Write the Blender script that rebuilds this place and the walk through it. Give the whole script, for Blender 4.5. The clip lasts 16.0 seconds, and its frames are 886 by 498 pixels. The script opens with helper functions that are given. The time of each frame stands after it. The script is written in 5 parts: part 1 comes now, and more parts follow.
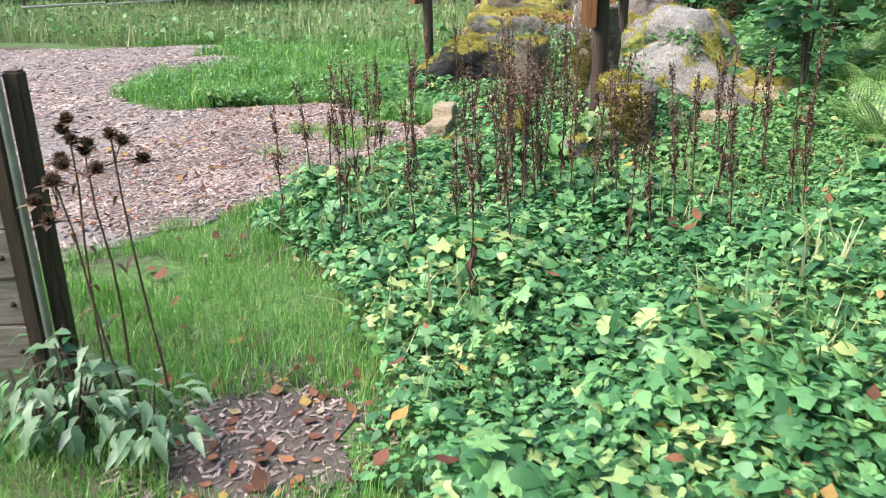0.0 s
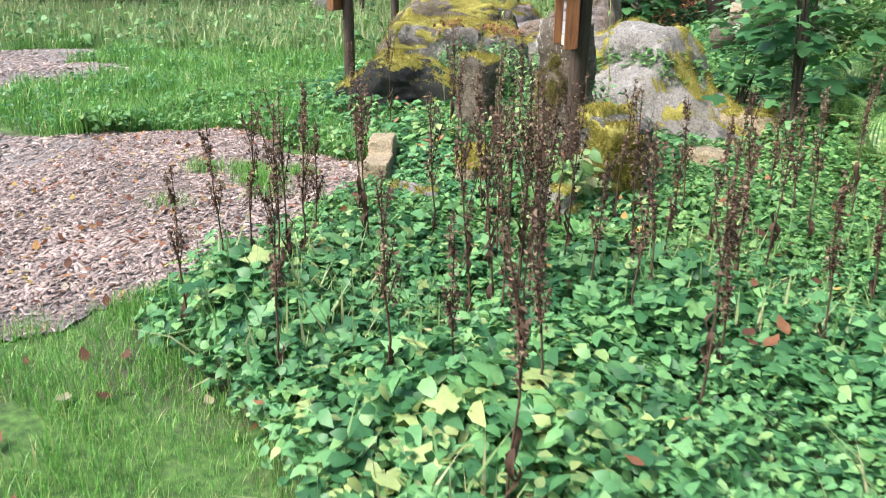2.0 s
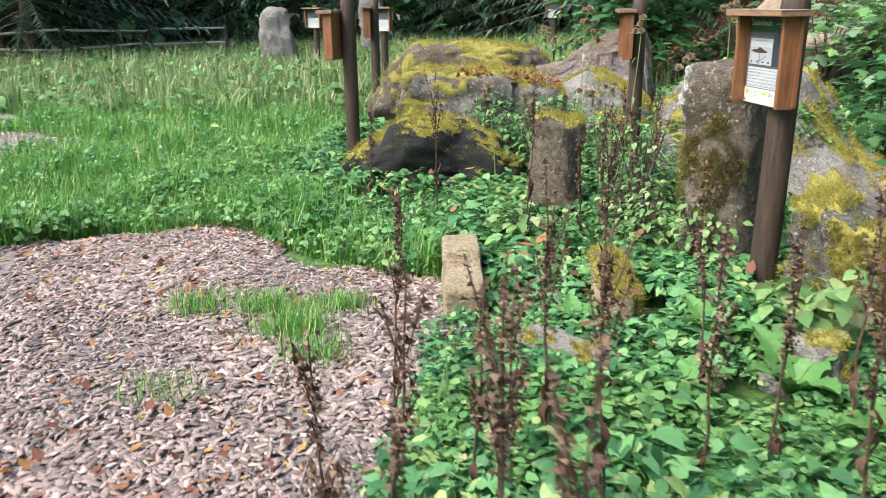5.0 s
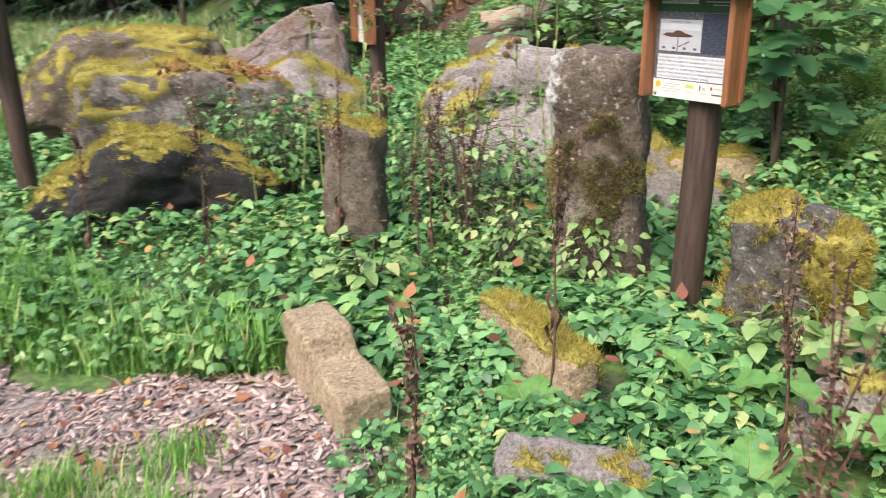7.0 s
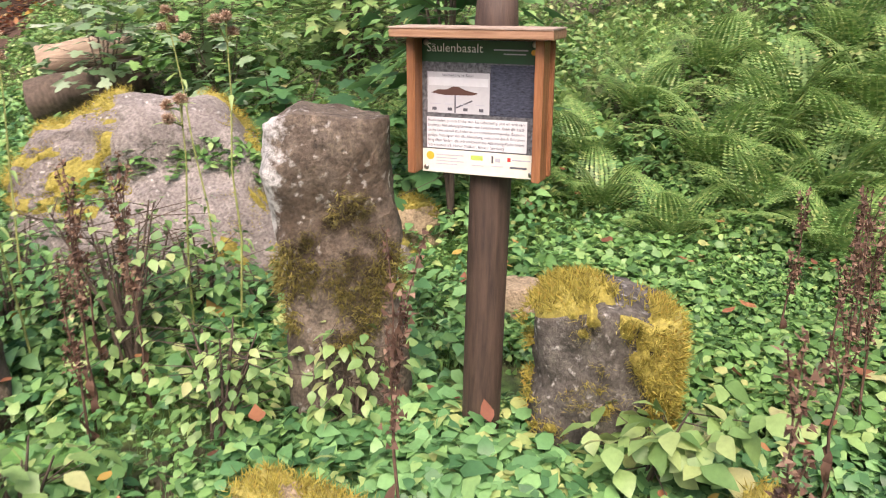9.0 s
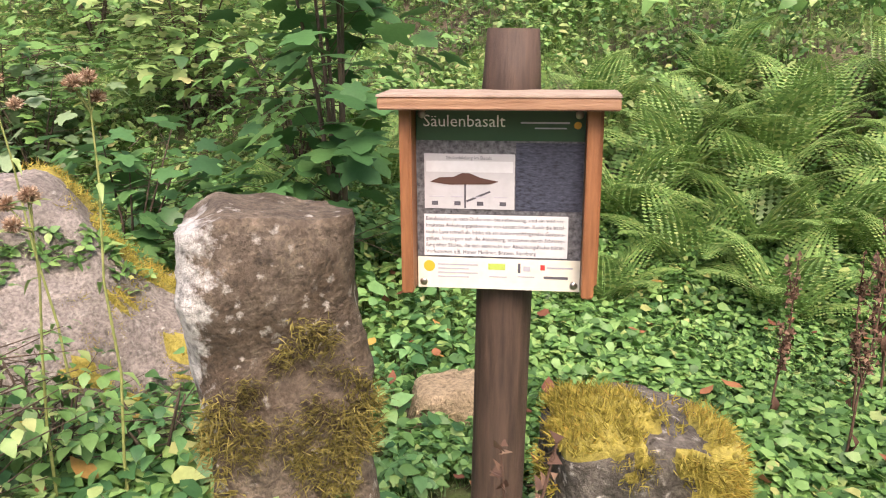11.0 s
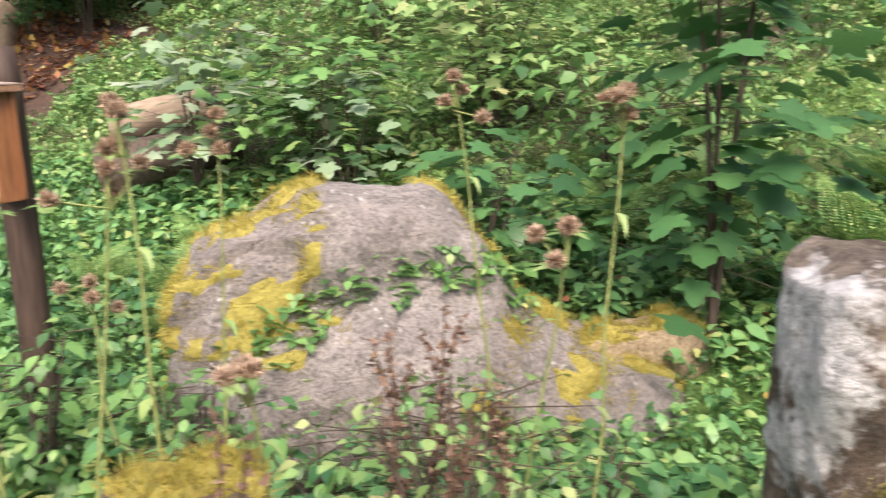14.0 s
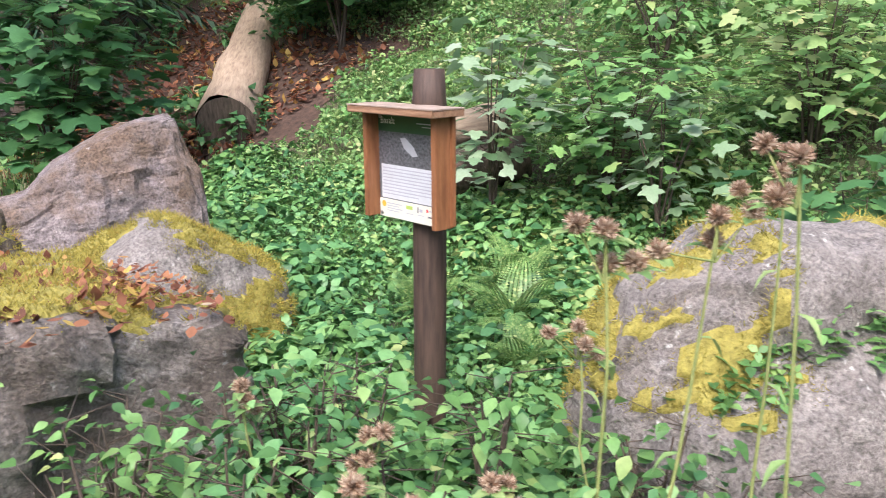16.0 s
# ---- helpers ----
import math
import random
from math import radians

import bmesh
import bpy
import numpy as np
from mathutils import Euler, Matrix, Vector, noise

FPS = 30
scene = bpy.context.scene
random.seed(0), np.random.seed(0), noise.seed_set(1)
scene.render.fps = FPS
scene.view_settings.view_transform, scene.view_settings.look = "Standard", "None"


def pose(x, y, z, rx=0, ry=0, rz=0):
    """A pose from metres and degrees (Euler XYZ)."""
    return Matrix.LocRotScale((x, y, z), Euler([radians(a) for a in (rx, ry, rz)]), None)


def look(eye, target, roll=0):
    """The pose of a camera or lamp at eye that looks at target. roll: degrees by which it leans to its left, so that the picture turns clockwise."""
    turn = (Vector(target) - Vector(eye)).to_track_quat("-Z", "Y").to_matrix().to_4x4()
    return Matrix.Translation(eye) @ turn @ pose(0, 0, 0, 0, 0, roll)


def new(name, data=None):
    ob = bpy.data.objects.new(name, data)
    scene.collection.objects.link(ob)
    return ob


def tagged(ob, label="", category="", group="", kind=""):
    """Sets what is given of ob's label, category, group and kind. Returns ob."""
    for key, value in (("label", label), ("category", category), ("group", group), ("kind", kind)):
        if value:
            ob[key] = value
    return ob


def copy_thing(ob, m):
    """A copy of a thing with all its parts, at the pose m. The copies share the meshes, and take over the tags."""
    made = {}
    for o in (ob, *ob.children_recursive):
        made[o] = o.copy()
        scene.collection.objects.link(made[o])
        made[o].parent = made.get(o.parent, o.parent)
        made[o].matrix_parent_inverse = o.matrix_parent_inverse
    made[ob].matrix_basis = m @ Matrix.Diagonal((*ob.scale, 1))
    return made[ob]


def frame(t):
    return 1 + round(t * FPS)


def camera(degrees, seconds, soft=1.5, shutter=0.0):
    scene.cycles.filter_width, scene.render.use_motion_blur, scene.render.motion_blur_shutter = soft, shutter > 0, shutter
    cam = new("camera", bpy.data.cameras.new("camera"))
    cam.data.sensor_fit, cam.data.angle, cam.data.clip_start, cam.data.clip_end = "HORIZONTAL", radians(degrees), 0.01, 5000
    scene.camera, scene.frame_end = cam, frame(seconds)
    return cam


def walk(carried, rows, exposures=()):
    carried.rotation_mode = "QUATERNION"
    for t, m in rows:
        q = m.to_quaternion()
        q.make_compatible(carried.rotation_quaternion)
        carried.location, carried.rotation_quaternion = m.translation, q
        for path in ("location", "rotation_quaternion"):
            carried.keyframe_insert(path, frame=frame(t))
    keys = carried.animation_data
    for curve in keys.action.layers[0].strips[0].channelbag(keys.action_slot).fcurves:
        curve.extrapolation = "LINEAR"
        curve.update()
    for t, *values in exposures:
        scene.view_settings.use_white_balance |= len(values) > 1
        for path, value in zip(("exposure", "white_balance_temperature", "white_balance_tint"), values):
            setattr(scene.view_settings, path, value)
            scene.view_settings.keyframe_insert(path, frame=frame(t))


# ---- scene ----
cam = camera(57.6, 16.0, soft=1.0, shutter=0.35)
PATH = [
    (0.0, pose(2.882, -3.825, 1.705, 69.829, 1.168, 20.779)),
    (0.5, pose(2.648, -3.493, 1.701, 69.402, 0.572, 18.867)),
    (1.0, pose(2.449, -3.151, 1.710, 69.197, -0.050, 17.178)),
    (1.5, pose(2.244, -2.818, 1.696, 69.410, -0.449, 15.513)),
    (2.0, pose(2.003, -2.484, 1.687, 69.944, -0.694, 13.686)),
    (2.5, pose(1.810, -2.144, 1.660, 71.459, -0.303, 13.010)),
    (3.0, pose(1.575, -1.826, 1.639, 72.274, -0.100, 12.403)),
    (3.5, pose(1.372, -1.483, 1.622, 72.981, -0.262, 12.249)),
    (6.0, pose(-0.092, 0.159, 1.537, 72.647, 1.054, -2.559)),
    (6.5, pose(-0.329, 0.507, 1.552, 71.699, 0.953, -11.098)),
    (7.0, pose(-0.524, 0.856, 1.567, 70.997, 0.838, -19.494)),
    (7.5, pose(-0.605, 1.233, 1.566, 70.506, 0.363, -29.170)),
    (8.0, pose(-0.621, 1.552, 1.576, 70.637, 0.007, -37.562)),
    (8.5, pose(-0.523, 1.856, 1.588, 71.144, 0.004, -44.843)),
    (9.0, pose(-0.496, 2.132, 1.605, 72.295, -0.069, -51.333)),
    (9.5, pose(-0.463, 2.383, 1.612, 73.115, 0.175, -55.845)),
    (10.0, pose(-0.334, 2.593, 1.631, 73.776, 0.451, -59.439)),
    (12.5, pose(-0.112, 3.361, 1.646, 74.865, -0.126, -68.824)),
    (13.0, pose(-0.171, 3.510, 1.635, 75.098, 0.042, -66.025)),
    (13.5, pose(-0.215, 3.746, 1.632, 75.225, 0.025, -59.563)),
    (14.0, pose(-0.333, 3.973, 1.637, 75.328, 0.036, -52.846)),
    (14.5, pose(-0.539, 4.212, 1.647, 75.423, 0.181, -46.791)),
    (15.0, pose(-0.652, 4.448, 1.644, 75.503, 0.320, -42.600)),
    (15.5, pose(-0.695, 4.720, 1.668, 75.746, 0.347, -41.194)),
    (16.0, pose(-0.835, 4.934, 1.684, 75.955, 0.404, -41.813)),
]
walk(cam, PATH, exposures=[(0.0, 1.7, 6250, 7), (3.5, 1.72, 6250, 3), (6.0, 1.45, 6450, 8), (9.0, 1.54, 7250, 23), (12.5, 1.58, 7550, 20), (16.0, 1.60, 6250, 17)])

# world and sun: bright overcast day in a forest clearing
world = bpy.data.worlds.new("overcast_sky")
scene.world = world
world.use_nodes = True
wn = world.node_tree
sky = wn.nodes.new("ShaderNodeTexSky")
sky.sky_type = "NISHITA"
sky.sun_disc = False
SUN_EL, SUN_ROT = radians(52), radians(235)
sky.sun_elevation, sky.sun_rotation = SUN_EL, SUN_ROT
sky.air_density, sky.dust_density, sky.ozone_density = 1.0, 3.0, 1.0
wn.links.new(sky.outputs[0], wn.nodes["Background"].inputs[0])
wn.nodes["Background"].inputs[1].default_value = 0.15
sun = new("sun", bpy.data.lights.new("sun", "SUN"))
sun.data.energy, sun.data.angle, sun.data.color = 1.5, radians(35), (1.0, 0.95, 0.86)
sun.matrix_world = look((0, 0, 0), (-math.sin(SUN_ROT) * math.cos(SUN_EL), -math.cos(SUN_ROT) * math.cos(SUN_EL), -math.sin(SUN_EL)))
scene.view_settings.exposure = 0.0

rng = np.random.default_rng(7)


# ---- materials ----
def node_mat(name):
    m = bpy.data.materials.new(name)
    m.use_nodes = True
    t = m.node_tree
    return m, t, t.nodes["Principled BSDF"]


def noise_node(t, scale, detail=5, rough=0.6, coord="Object"):
    tc = t.nodes.new("ShaderNodeTexCoord")
    n = t.nodes.new("ShaderNodeTexNoise")
    n.inputs["Scale"].default_value, n.inputs["Detail"].default_value, n.inputs["Roughness"].default_value = scale, detail, rough
    t.links.new(tc.outputs[coord], n.inputs["Vector"])
    return n


def ramp(t, fac, stops):
    r = t.nodes.new("ShaderNodeValToRGB")
    e = r.color_ramp.elements
    while len(e) < len(stops):
        e.new(0.5)
    for k, (p, c) in zip(e, stops):
        k.position, k.color = p, (*c, 1) if len(c) == 3 else c
    t.links.new(fac, r.inputs[0])
    return r.outputs[0]


def mix(t, fac, a, b, mode="MIX"):
    n = t.nodes.new("ShaderNodeMix")
    n.data_type, n.blend_type = "RGBA", mode
    for sock, v in ((n.inputs[0], fac), (n.inputs[6], a), (n.inputs[7], b)):
        if isinstance(v, bpy.types.NodeSocket):
            t.links.new(v, sock)
        elif isinstance(v, (int, float)):
            sock.default_value = v
        else:
            sock.default_value = (*v, 1)
    return n.outputs[2]


def bump(t, p, height, strength=0.5, dist=0.02):
    b = t.nodes.new("ShaderNodeBump")
    b.inputs["Strength"].default_value, b.inputs["Distance"].default_value = strength, dist
    t.links.new(height, b.inputs["Height"])
    t.links.new(b.outputs[0], p.inputs["Normal"])


def leaf_mat(name, stops, rough=0.42, through_light=0.30, coord_scale=0.9):
    """Leaves: one colour per leaf from the stops, mottled, partly translucent."""
    m, t, p = node_mat(name)
    g = t.nodes.new("ShaderNodeNewGeometry")
    n = noise_node(t, coord_scale, 3)
    ad = t.nodes.new("ShaderNodeMath")
    ad.operation = "MULTIPLY_ADD"
    ad.use_clamp = True
    t.links.new(n.outputs[0], ad.inputs[0])
    ad.inputs[1].default_value = 0.7
    sh = t.nodes.new("ShaderNodeMath")
    sh.operation = "SUBTRACT"
    t.links.new(g.outputs["Random Per Island"], sh.inputs[0])
    sh.inputs[1].default_value = 0.35
    t.links.new(sh.outputs[0], ad.inputs[2])
    col = ramp(t, ad.outputs[0], stops)
    n2 = noise_node(t, 60, 2)
    col = mix(t, 0.35, col, ramp(t, n2.outputs[0], [(0.3, (0.55, 0.55, 0.5)), (0.7, (1.0, 1.0, 0.95))]), "MULTIPLY")
    t.links.new(col, p.inputs["Base Color"])
    p.inputs["Roughness"].default_value = rough
    p.inputs["Specular IOR Level"].default_value = 0.4
    tr = t.nodes.new("ShaderNodeBsdfTranslucent")
    t.links.new(col, tr.inputs[0])
    ms = t.nodes.new("ShaderNodeMixShader")
    ms.inputs[0].default_value = through_light
    t.links.new(p.outputs[0], ms.inputs[1])
    t.links.new(tr.outputs[0], ms.inputs[2])
    t.links.new(ms.outputs[0], t.nodes["Material Output"].inputs[0])
    return m


def rock_mat(name, dark, light, lichen, lichen_at=0.62, stain=None):
    m, t, p = node_mat(name)
    big, mid, fine = noise_node(t, 2.3, 6, 0.65), noise_node(t, 11, 8, 0.7), noise_node(t, 70, 4, 0.6)
    col = ramp(t, mid.outputs[0], [(0.3, dark), (0.7, light)])
    col = mix(t, ramp(t, big.outputs[0], [(0.42, (0, 0, 0)), (0.6, (1, 1, 1))]), col, stain or dark)
    v = t.nodes.new("ShaderNodeTexVoronoi")
    v.inputs["Scale"].default_value = 23
    tc = t.nodes.new("ShaderNodeTexCoord")
    wob = mix(t, 0.12, tc.outputs["Object"], mid.outputs[1], "ADD")
    t.links.new(wob, v.inputs["Vector"])
    spots = ramp(t, v.outputs["Distance"], [(0.12, (1, 1, 1)), (0.3, (0, 0, 0))])
    gate = ramp(t, noise_node(t, 5, 4).outputs[0], [(lichen_at - 0.1, (0, 0, 0)), (lichen_at, (1, 1, 1))])
    col = mix(t, mix(t, 1.0, spots, gate, "MULTIPLY"), col, lichen)
    pit = noise_node(t, 27, 8, 0.75)
    col = mix(t, 0.75, col, ramp(t, fine.outputs[0], [(0.32, (0.4, 0.4, 0.4)), (0.6, (1.1, 1.1, 1.1))]), "MULTIPLY")
    col = mix(t, 0.7, col, ramp(t, pit.outputs[0], [(0.34, (0.35, 0.34, 0.32)), (0.5, (1, 1, 1)), (0.7, (1.25, 1.22, 1.18))]), "MULTIPLY")
    t.links.new(col, p.inputs["Base Color"])
    p.inputs["Roughness"].default_value = 0.92
    bump(t, p, mix(t, 0.35, mix(t, 0.6, mid.outputs[0], pit.outputs[0]), fine.outputs[0]), 1.0, 0.045)
    return m


def plain_mat(name, a, b, scale=20, rough=0.8, bump_s=0.4, stretch=None, island=0.0, detail=6):
    """Two-tone noisy surface; stretch gives grain along one axis."""
    m, t, p = node_mat(name)
    n = noise_node(t, scale, detail, 0.65)
    if stretch:
        mp = t.nodes.new("ShaderNodeMapping")
        mp.inputs["Scale"].default_value = stretch
        src = n.inputs["Vector"].links[0].from_socket
        t.links.new(src, mp.inputs[0])
        t.links.new(mp.outputs[0], n.inputs["Vector"])
    col = ramp(t, n.outputs[0], [(0.3, a), (0.7, b)])
    col = mix(t, 0.4, col, ramp(t, noise_node(t, scale * 0.15, 3).outputs[0], [(0.35, (0.6, 0.6, 0.6)), (0.65, (1, 1, 1))]), "MULTIPLY")
    if island:
        g = t.nodes.new("ShaderNodeNewGeometry")
        o = t.nodes.new("ShaderNodeObjectInfo")
        ad = t.nodes.new("ShaderNodeMath")
        ad.operation = "ADD"
        t.links.new(g.outputs["Random Per Island"], ad.inputs[0])
        t.links.new(o.outputs["Random"], ad.inputs[1])
        fr = t.nodes.new("ShaderNodeMath")
        fr.operation = "FRACT"
        t.links.new(ad.outputs[0], fr.inputs[0])
        col = mix(t, island, col, ramp(t, fr.outputs[0], [(0.0, (0.35, 0.3, 0.3)), (0.45, (0.9, 0.75, 0.7)), (0.8, (1.2, 1.0, 0.95)), (1.0, (1.7, 1.6, 1.5))]), "MULTIPLY")
    t.links.new(col, p.inputs["Base Color"])
    p.inputs["Roughness"].default_value = rough
    if bump_s:
        bump(t, p, n.outputs[0], bump_s, 0.01)
    return m


def flat_mat(name, c, rough=0.4, spec=0.5, metal=0.0):
    m, t, p = node_mat(name)
    n = noise_node(t, 35, 3)
    t.links.new(mix(t, 0.25, c, ramp(t, n.outputs[0], [(0.35, (0.7, 0.7, 0.7)), (0.6, (1, 1, 1))]), "MULTIPLY"), p.inputs["Base Color"])
    p.inputs["Roughness"].default_value, p.inputs["Metallic"].default_value = rough, metal
    p.inputs["Specular IOR Level"].default_value = spec
    return m


GREEN = [(0.0, (0.04, 0.13, 0.05)), (0.25, (0.085, 0.23, 0.085)), (0.55, (0.15, 0.345, 0.13)), (0.8, (0.23, 0.46, 0.175)), (0.93, (0.28, 0.48, 0.17)), (1.0, (0.44, 0.52, 0.20))]
M_ELDER = leaf_mat("leaf_ground_elder", GREEN)
M_HILL = leaf_mat("leaf_hillside", [(0.0, (0.06, 0.15, 0.05)), (0.4, (0.13, 0.29, 0.085)), (0.8, (0.23, 0.43, 0.14)), (0.95, (0.33, 0.49, 0.17)), (1.0, (0.42, 0.46, 0.18))])
M_PALE = leaf_mat("leaf_pale", [(0.0, (0.13, 0.26, 0.085)), (0.5, (0.25, 0.40, 0.14)), (0.85, (0.38, 0.49, 0.20)), (1.0, (0.48, 0.46, 0.23))])
M_DARK = leaf_mat("leaf_dark_maple", [(0.0, (0.04, 0.12, 0.045)), (0.6, (0.085, 0.22, 0.08)), (1.0, (0.16, 0.33, 0.11))])
M_DOCK = leaf_mat("leaf_broad_dock", [(0.0, (0.08, 0.21, 0.06)), (0.5, (0.14, 0.33, 0.09)), (1.0, (0.26, 0.46, 0.14))], coord_scale=9)
M_SILVER = leaf_mat("leaf_silvery", [(0.0, (0.14, 0.26, 0.13)), (0.6, (0.26, 0.38, 0.22)), (1.0, (0.48, 0.56, 0.44))])
M_FERN = leaf_mat("leaf_fern", [(0.0, (0.11, 0.22, 0.06)), (0.6, (0.21, 0.37, 0.11)), (1.0, (0.42, 0.50, 0.19))])
M_GRASS = leaf_mat("grass_blade", [(0.0, (0.09, 0.24, 0.045)), (0.5, (0.19, 0.43, 0.085)), (0.85, (0.30, 0.54, 0.14)), (1.0, (0.52, 0.52, 0.24))])
M_DRYGRASS = leaf_mat("dry_meadow_grass", [(0.0, (0.16, 0.29, 0.09)), (0.5, (0.31, 0.42, 0.17)), (1.0, (0.56, 0.52, 0.30))])
M_NEEDLE = leaf_mat("conifer_needles", [(0.0, (0.012, 0.035, 0.018)), (0.6, (0.03, 0.075, 0.04)), (1.0, (0.06, 0.12, 0.06))], through_light=0.15)
M_MOSS = leaf_mat("moss_tuft", [(0.0, (0.19, 0.165, 0.035)), (0.4, (0.37, 0.32, 0.065)), (0.8, (0.53, 0.47, 0.115)), (1.0, (0.43, 0.27, 0.06))], rough=0.9, through_light=0.3)
M_MOSSPAD = plain_mat("moss_cushion", (0.20, 0.175, 0.04), (0.45, 0.39, 0.09), 60, 0.95, 1.0)
M_OLIVE = leaf_mat("dark_moss_tuft", [(0.0, (0.12, 0.105, 0.032)), (0.5, (0.24, 0.21, 0.06)), (1.0, (0.37, 0.32, 0.10))], rough=0.9, through_light=0.2)
M_SEED = leaf_mat("brown_seed_husks", [(0.0, (0.07, 0.036, 0.024)), (0.5, (0.155, 0.088, 0.06)), (1.0, (0.34, 0.23, 0.16))], rough=0.8, through_light=0.15)
M_STALK = plain_mat("dead_stalk", (0.06, 0.035, 0.025), (0.16, 0.09, 0.06), 40)
M_GSTALK = plain_mat("green_stalk", (0.16, 0.22, 0.06), (0.34, 0.36, 0.13), 30)
M_FLUFF = leaf_mat("thistle_head", [(0.0, (0.26, 0.15, 0.09)), (0.5, (0.52, 0.37, 0.27)), (1.0, (0.76, 0.64, 0.50))], rough=0.9)
M_FALLEN = leaf_mat("fallen_leaf", [(0.0, (0.12, 0.05, 0.03)), (0.4, (0.26, 0.10, 0.06)), (0.75, (0.42, 0.19, 0.09)), (0.93, (0.56, 0.40, 0.10)), (1.0, (0.5, 0.42, 0.32))], rough=0.7)
M_CHIP = plain_mat("wood_chip", (0.225, 0.182, 0.165), (0.42, 0.365, 0.34), 30, 0.85, 0.3, island=0.85)
M_TWIG = plain_mat("twig", (0.10, 0.075, 0.06), (0.30, 0.25, 0.21), 25)
M_BASALT = rock_mat("basalt_weathered", (0.095, 0.075, 0.055), (0.27, 0.22, 0.165), (0.55, 0.53, 0.48), 0.6, (0.10, 0.075, 0.05))
M_PALEROCK = rock_mat("pale_grey_boulder", (0.22, 0.20, 0.185), (0.44, 0.40, 0.37), (0.62, 0.60, 0.56), 0.62, (0.27, 0.24, 0.22))
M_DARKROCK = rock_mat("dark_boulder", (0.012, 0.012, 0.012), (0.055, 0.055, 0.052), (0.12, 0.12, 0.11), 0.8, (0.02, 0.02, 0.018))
M_TANROCK = rock_mat("sandstone_block", (0.34, 0.26, 0.16), (0.56, 0.44, 0.29), (0.60, 0.52, 0.40), 0.7, (0.40, 0.31, 0.20))
M_SLAB = rock_mat("purple_grey_slab", (0.16, 0.13, 0.13), (0.38, 0.33, 0.32), (0.5, 0.46, 0.44), 0.66, (0.20, 0.14, 0.10))
M_LEDGE = rock_mat("brown_grey_ledge", (0.15, 0.135, 0.12), (0.44, 0.40, 0.36), (0.5, 0.48, 0.45), 0.64, (0.15, 0.125, 0.105))
M_STUMP = rock_mat("grey_blotched_basalt", (0.040, 0.037, 0.030), (0.22, 0.20, 0.175), (0.46, 0.45, 0.42), 0.48, (0.085, 0.075, 0.062))
M_COLUMN = rock_mat("basalt_column_lichen", (0.085, 0.068, 0.052), (0.33, 0.27, 0.21), (0.5, 0.48, 0.44), 0.56, (0.095, 0.068, 0.046))
ct_ = M_COLUMN.node_tree
cp_ = ct_.nodes["Principled BSDF"]
xyz = ct_.nodes.new("ShaderNodeSeparateXYZ")
ct_.links.new(ct_.nodes.new("ShaderNodeTexCoord").outputs["Object"], xyz.inputs[0])
edge = ct_.nodes.new("ShaderNodeMath")
edge.operation = "MULTIPLY_ADD"
ct_.links.new(xyz.outputs[0], edge.inputs[0])
edge.inputs[1].default_value = -3.2
ct_.links.new(noise_node(ct_, 8, 6, 0.7).outputs[0], edge.inputs[2])
up = ct_.nodes.new("ShaderNodeMath")
up.operation = "MULTIPLY_ADD"
ct_.links.new(xyz.outputs[2], up.inputs[0])
up.inputs[1].default_value = 0.28
ct_.links.new(edge.outputs[0], up.inputs[2])
sub = ct_.nodes.new("ShaderNodeMath")
sub.operation = "SUBTRACT"
ct_.links.new(up.outputs[0], sub.inputs[0])
sub.inputs[1].default_value = 0.73
old = cp_.inputs["Base Color"].links[0].from_socket
white = ramp(ct_, noise_node(ct_, 38, 5).outputs[0], [(0.3, (0.20, 0.20, 0.19)), (0.5, (0.52, 0.52, 0.50)), (0.75, (0.70, 0.70, 0.68))])
ct_.links.new(mix(ct_, ramp(ct_, sub.outputs[0], [(0.0, (0, 0, 0)), (1.0, (1, 1, 1))]), old, white), cp_.inputs["Base Color"])
gate = [n for n in ct_.nodes if n.type == "VALTORGB"][-1]
gate.color_ramp.elements[0].position, gate.color_ramp.elements[1].position = 0.76, 0.86
M_POST = plain_mat("dark_stained_post", (0.030, 0.019, 0.014), (0.10, 0.062, 0.044), 14, 0.7, 0.5, stretch=(4, 4, 0.35))
M_FRAME = plain_mat("red_brown_stained_wood", (0.17, 0.065, 0.026), (0.34, 0.145, 0.06), 16, 0.55, 0.35, stretch=(3, 3, 0.4))
M_ROOF = plain_mat("weathered_roof_board", (0.22, 0.11, 0.06), (0.42, 0.25, 0.15), 16, 0.6, 0.35, stretch=(0.4, 4, 4))
M_CUT = plain_mat("pale_cut_edge", (0.27, 0.20, 0.155), (0.44, 0.345, 0.275), 20, 0.8, 0.3)
M_OLDWOOD = plain_mat("grey_weathered_timber", (0.17, 0.135, 0.11), (0.42, 0.34, 0.285), 12, 0.85, 0.5, stretch=(0.5, 4, 4))
M_BARK = plain_mat("bark", (0.045, 0.033, 0.025), (0.16, 0.12, 0.09), 12, 0.9, 1.0, stretch=(3, 3, 0.5))
M_LOG = plain_mat("bare_log", (0.22, 0.155, 0.11), (0.46, 0.36, 0.26), 10, 0.85, 0.6, stretch=(3, 0.5, 3))
M_RAIL = plain_mat("pale_fence_rail", (0.40, 0.37, 0.32), (0.66, 0.62, 0.55), 12, 0.8, 0.3)
M_WHITE = flat_mat("panel_white_print", (0.58, 0.60, 0.62))
M_CREAM = flat_mat("panel_cream_print", (0.68, 0.67, 0.57))
M_PGREEN = flat_mat("panel_green_print", (0.018, 0.075, 0.028), 0.35)
M_PDARK = plain_mat("panel_rock_photo", (0.008, 0.010, 0.014), (0.22, 0.225, 0.24), 90, 0.35, 0.0)
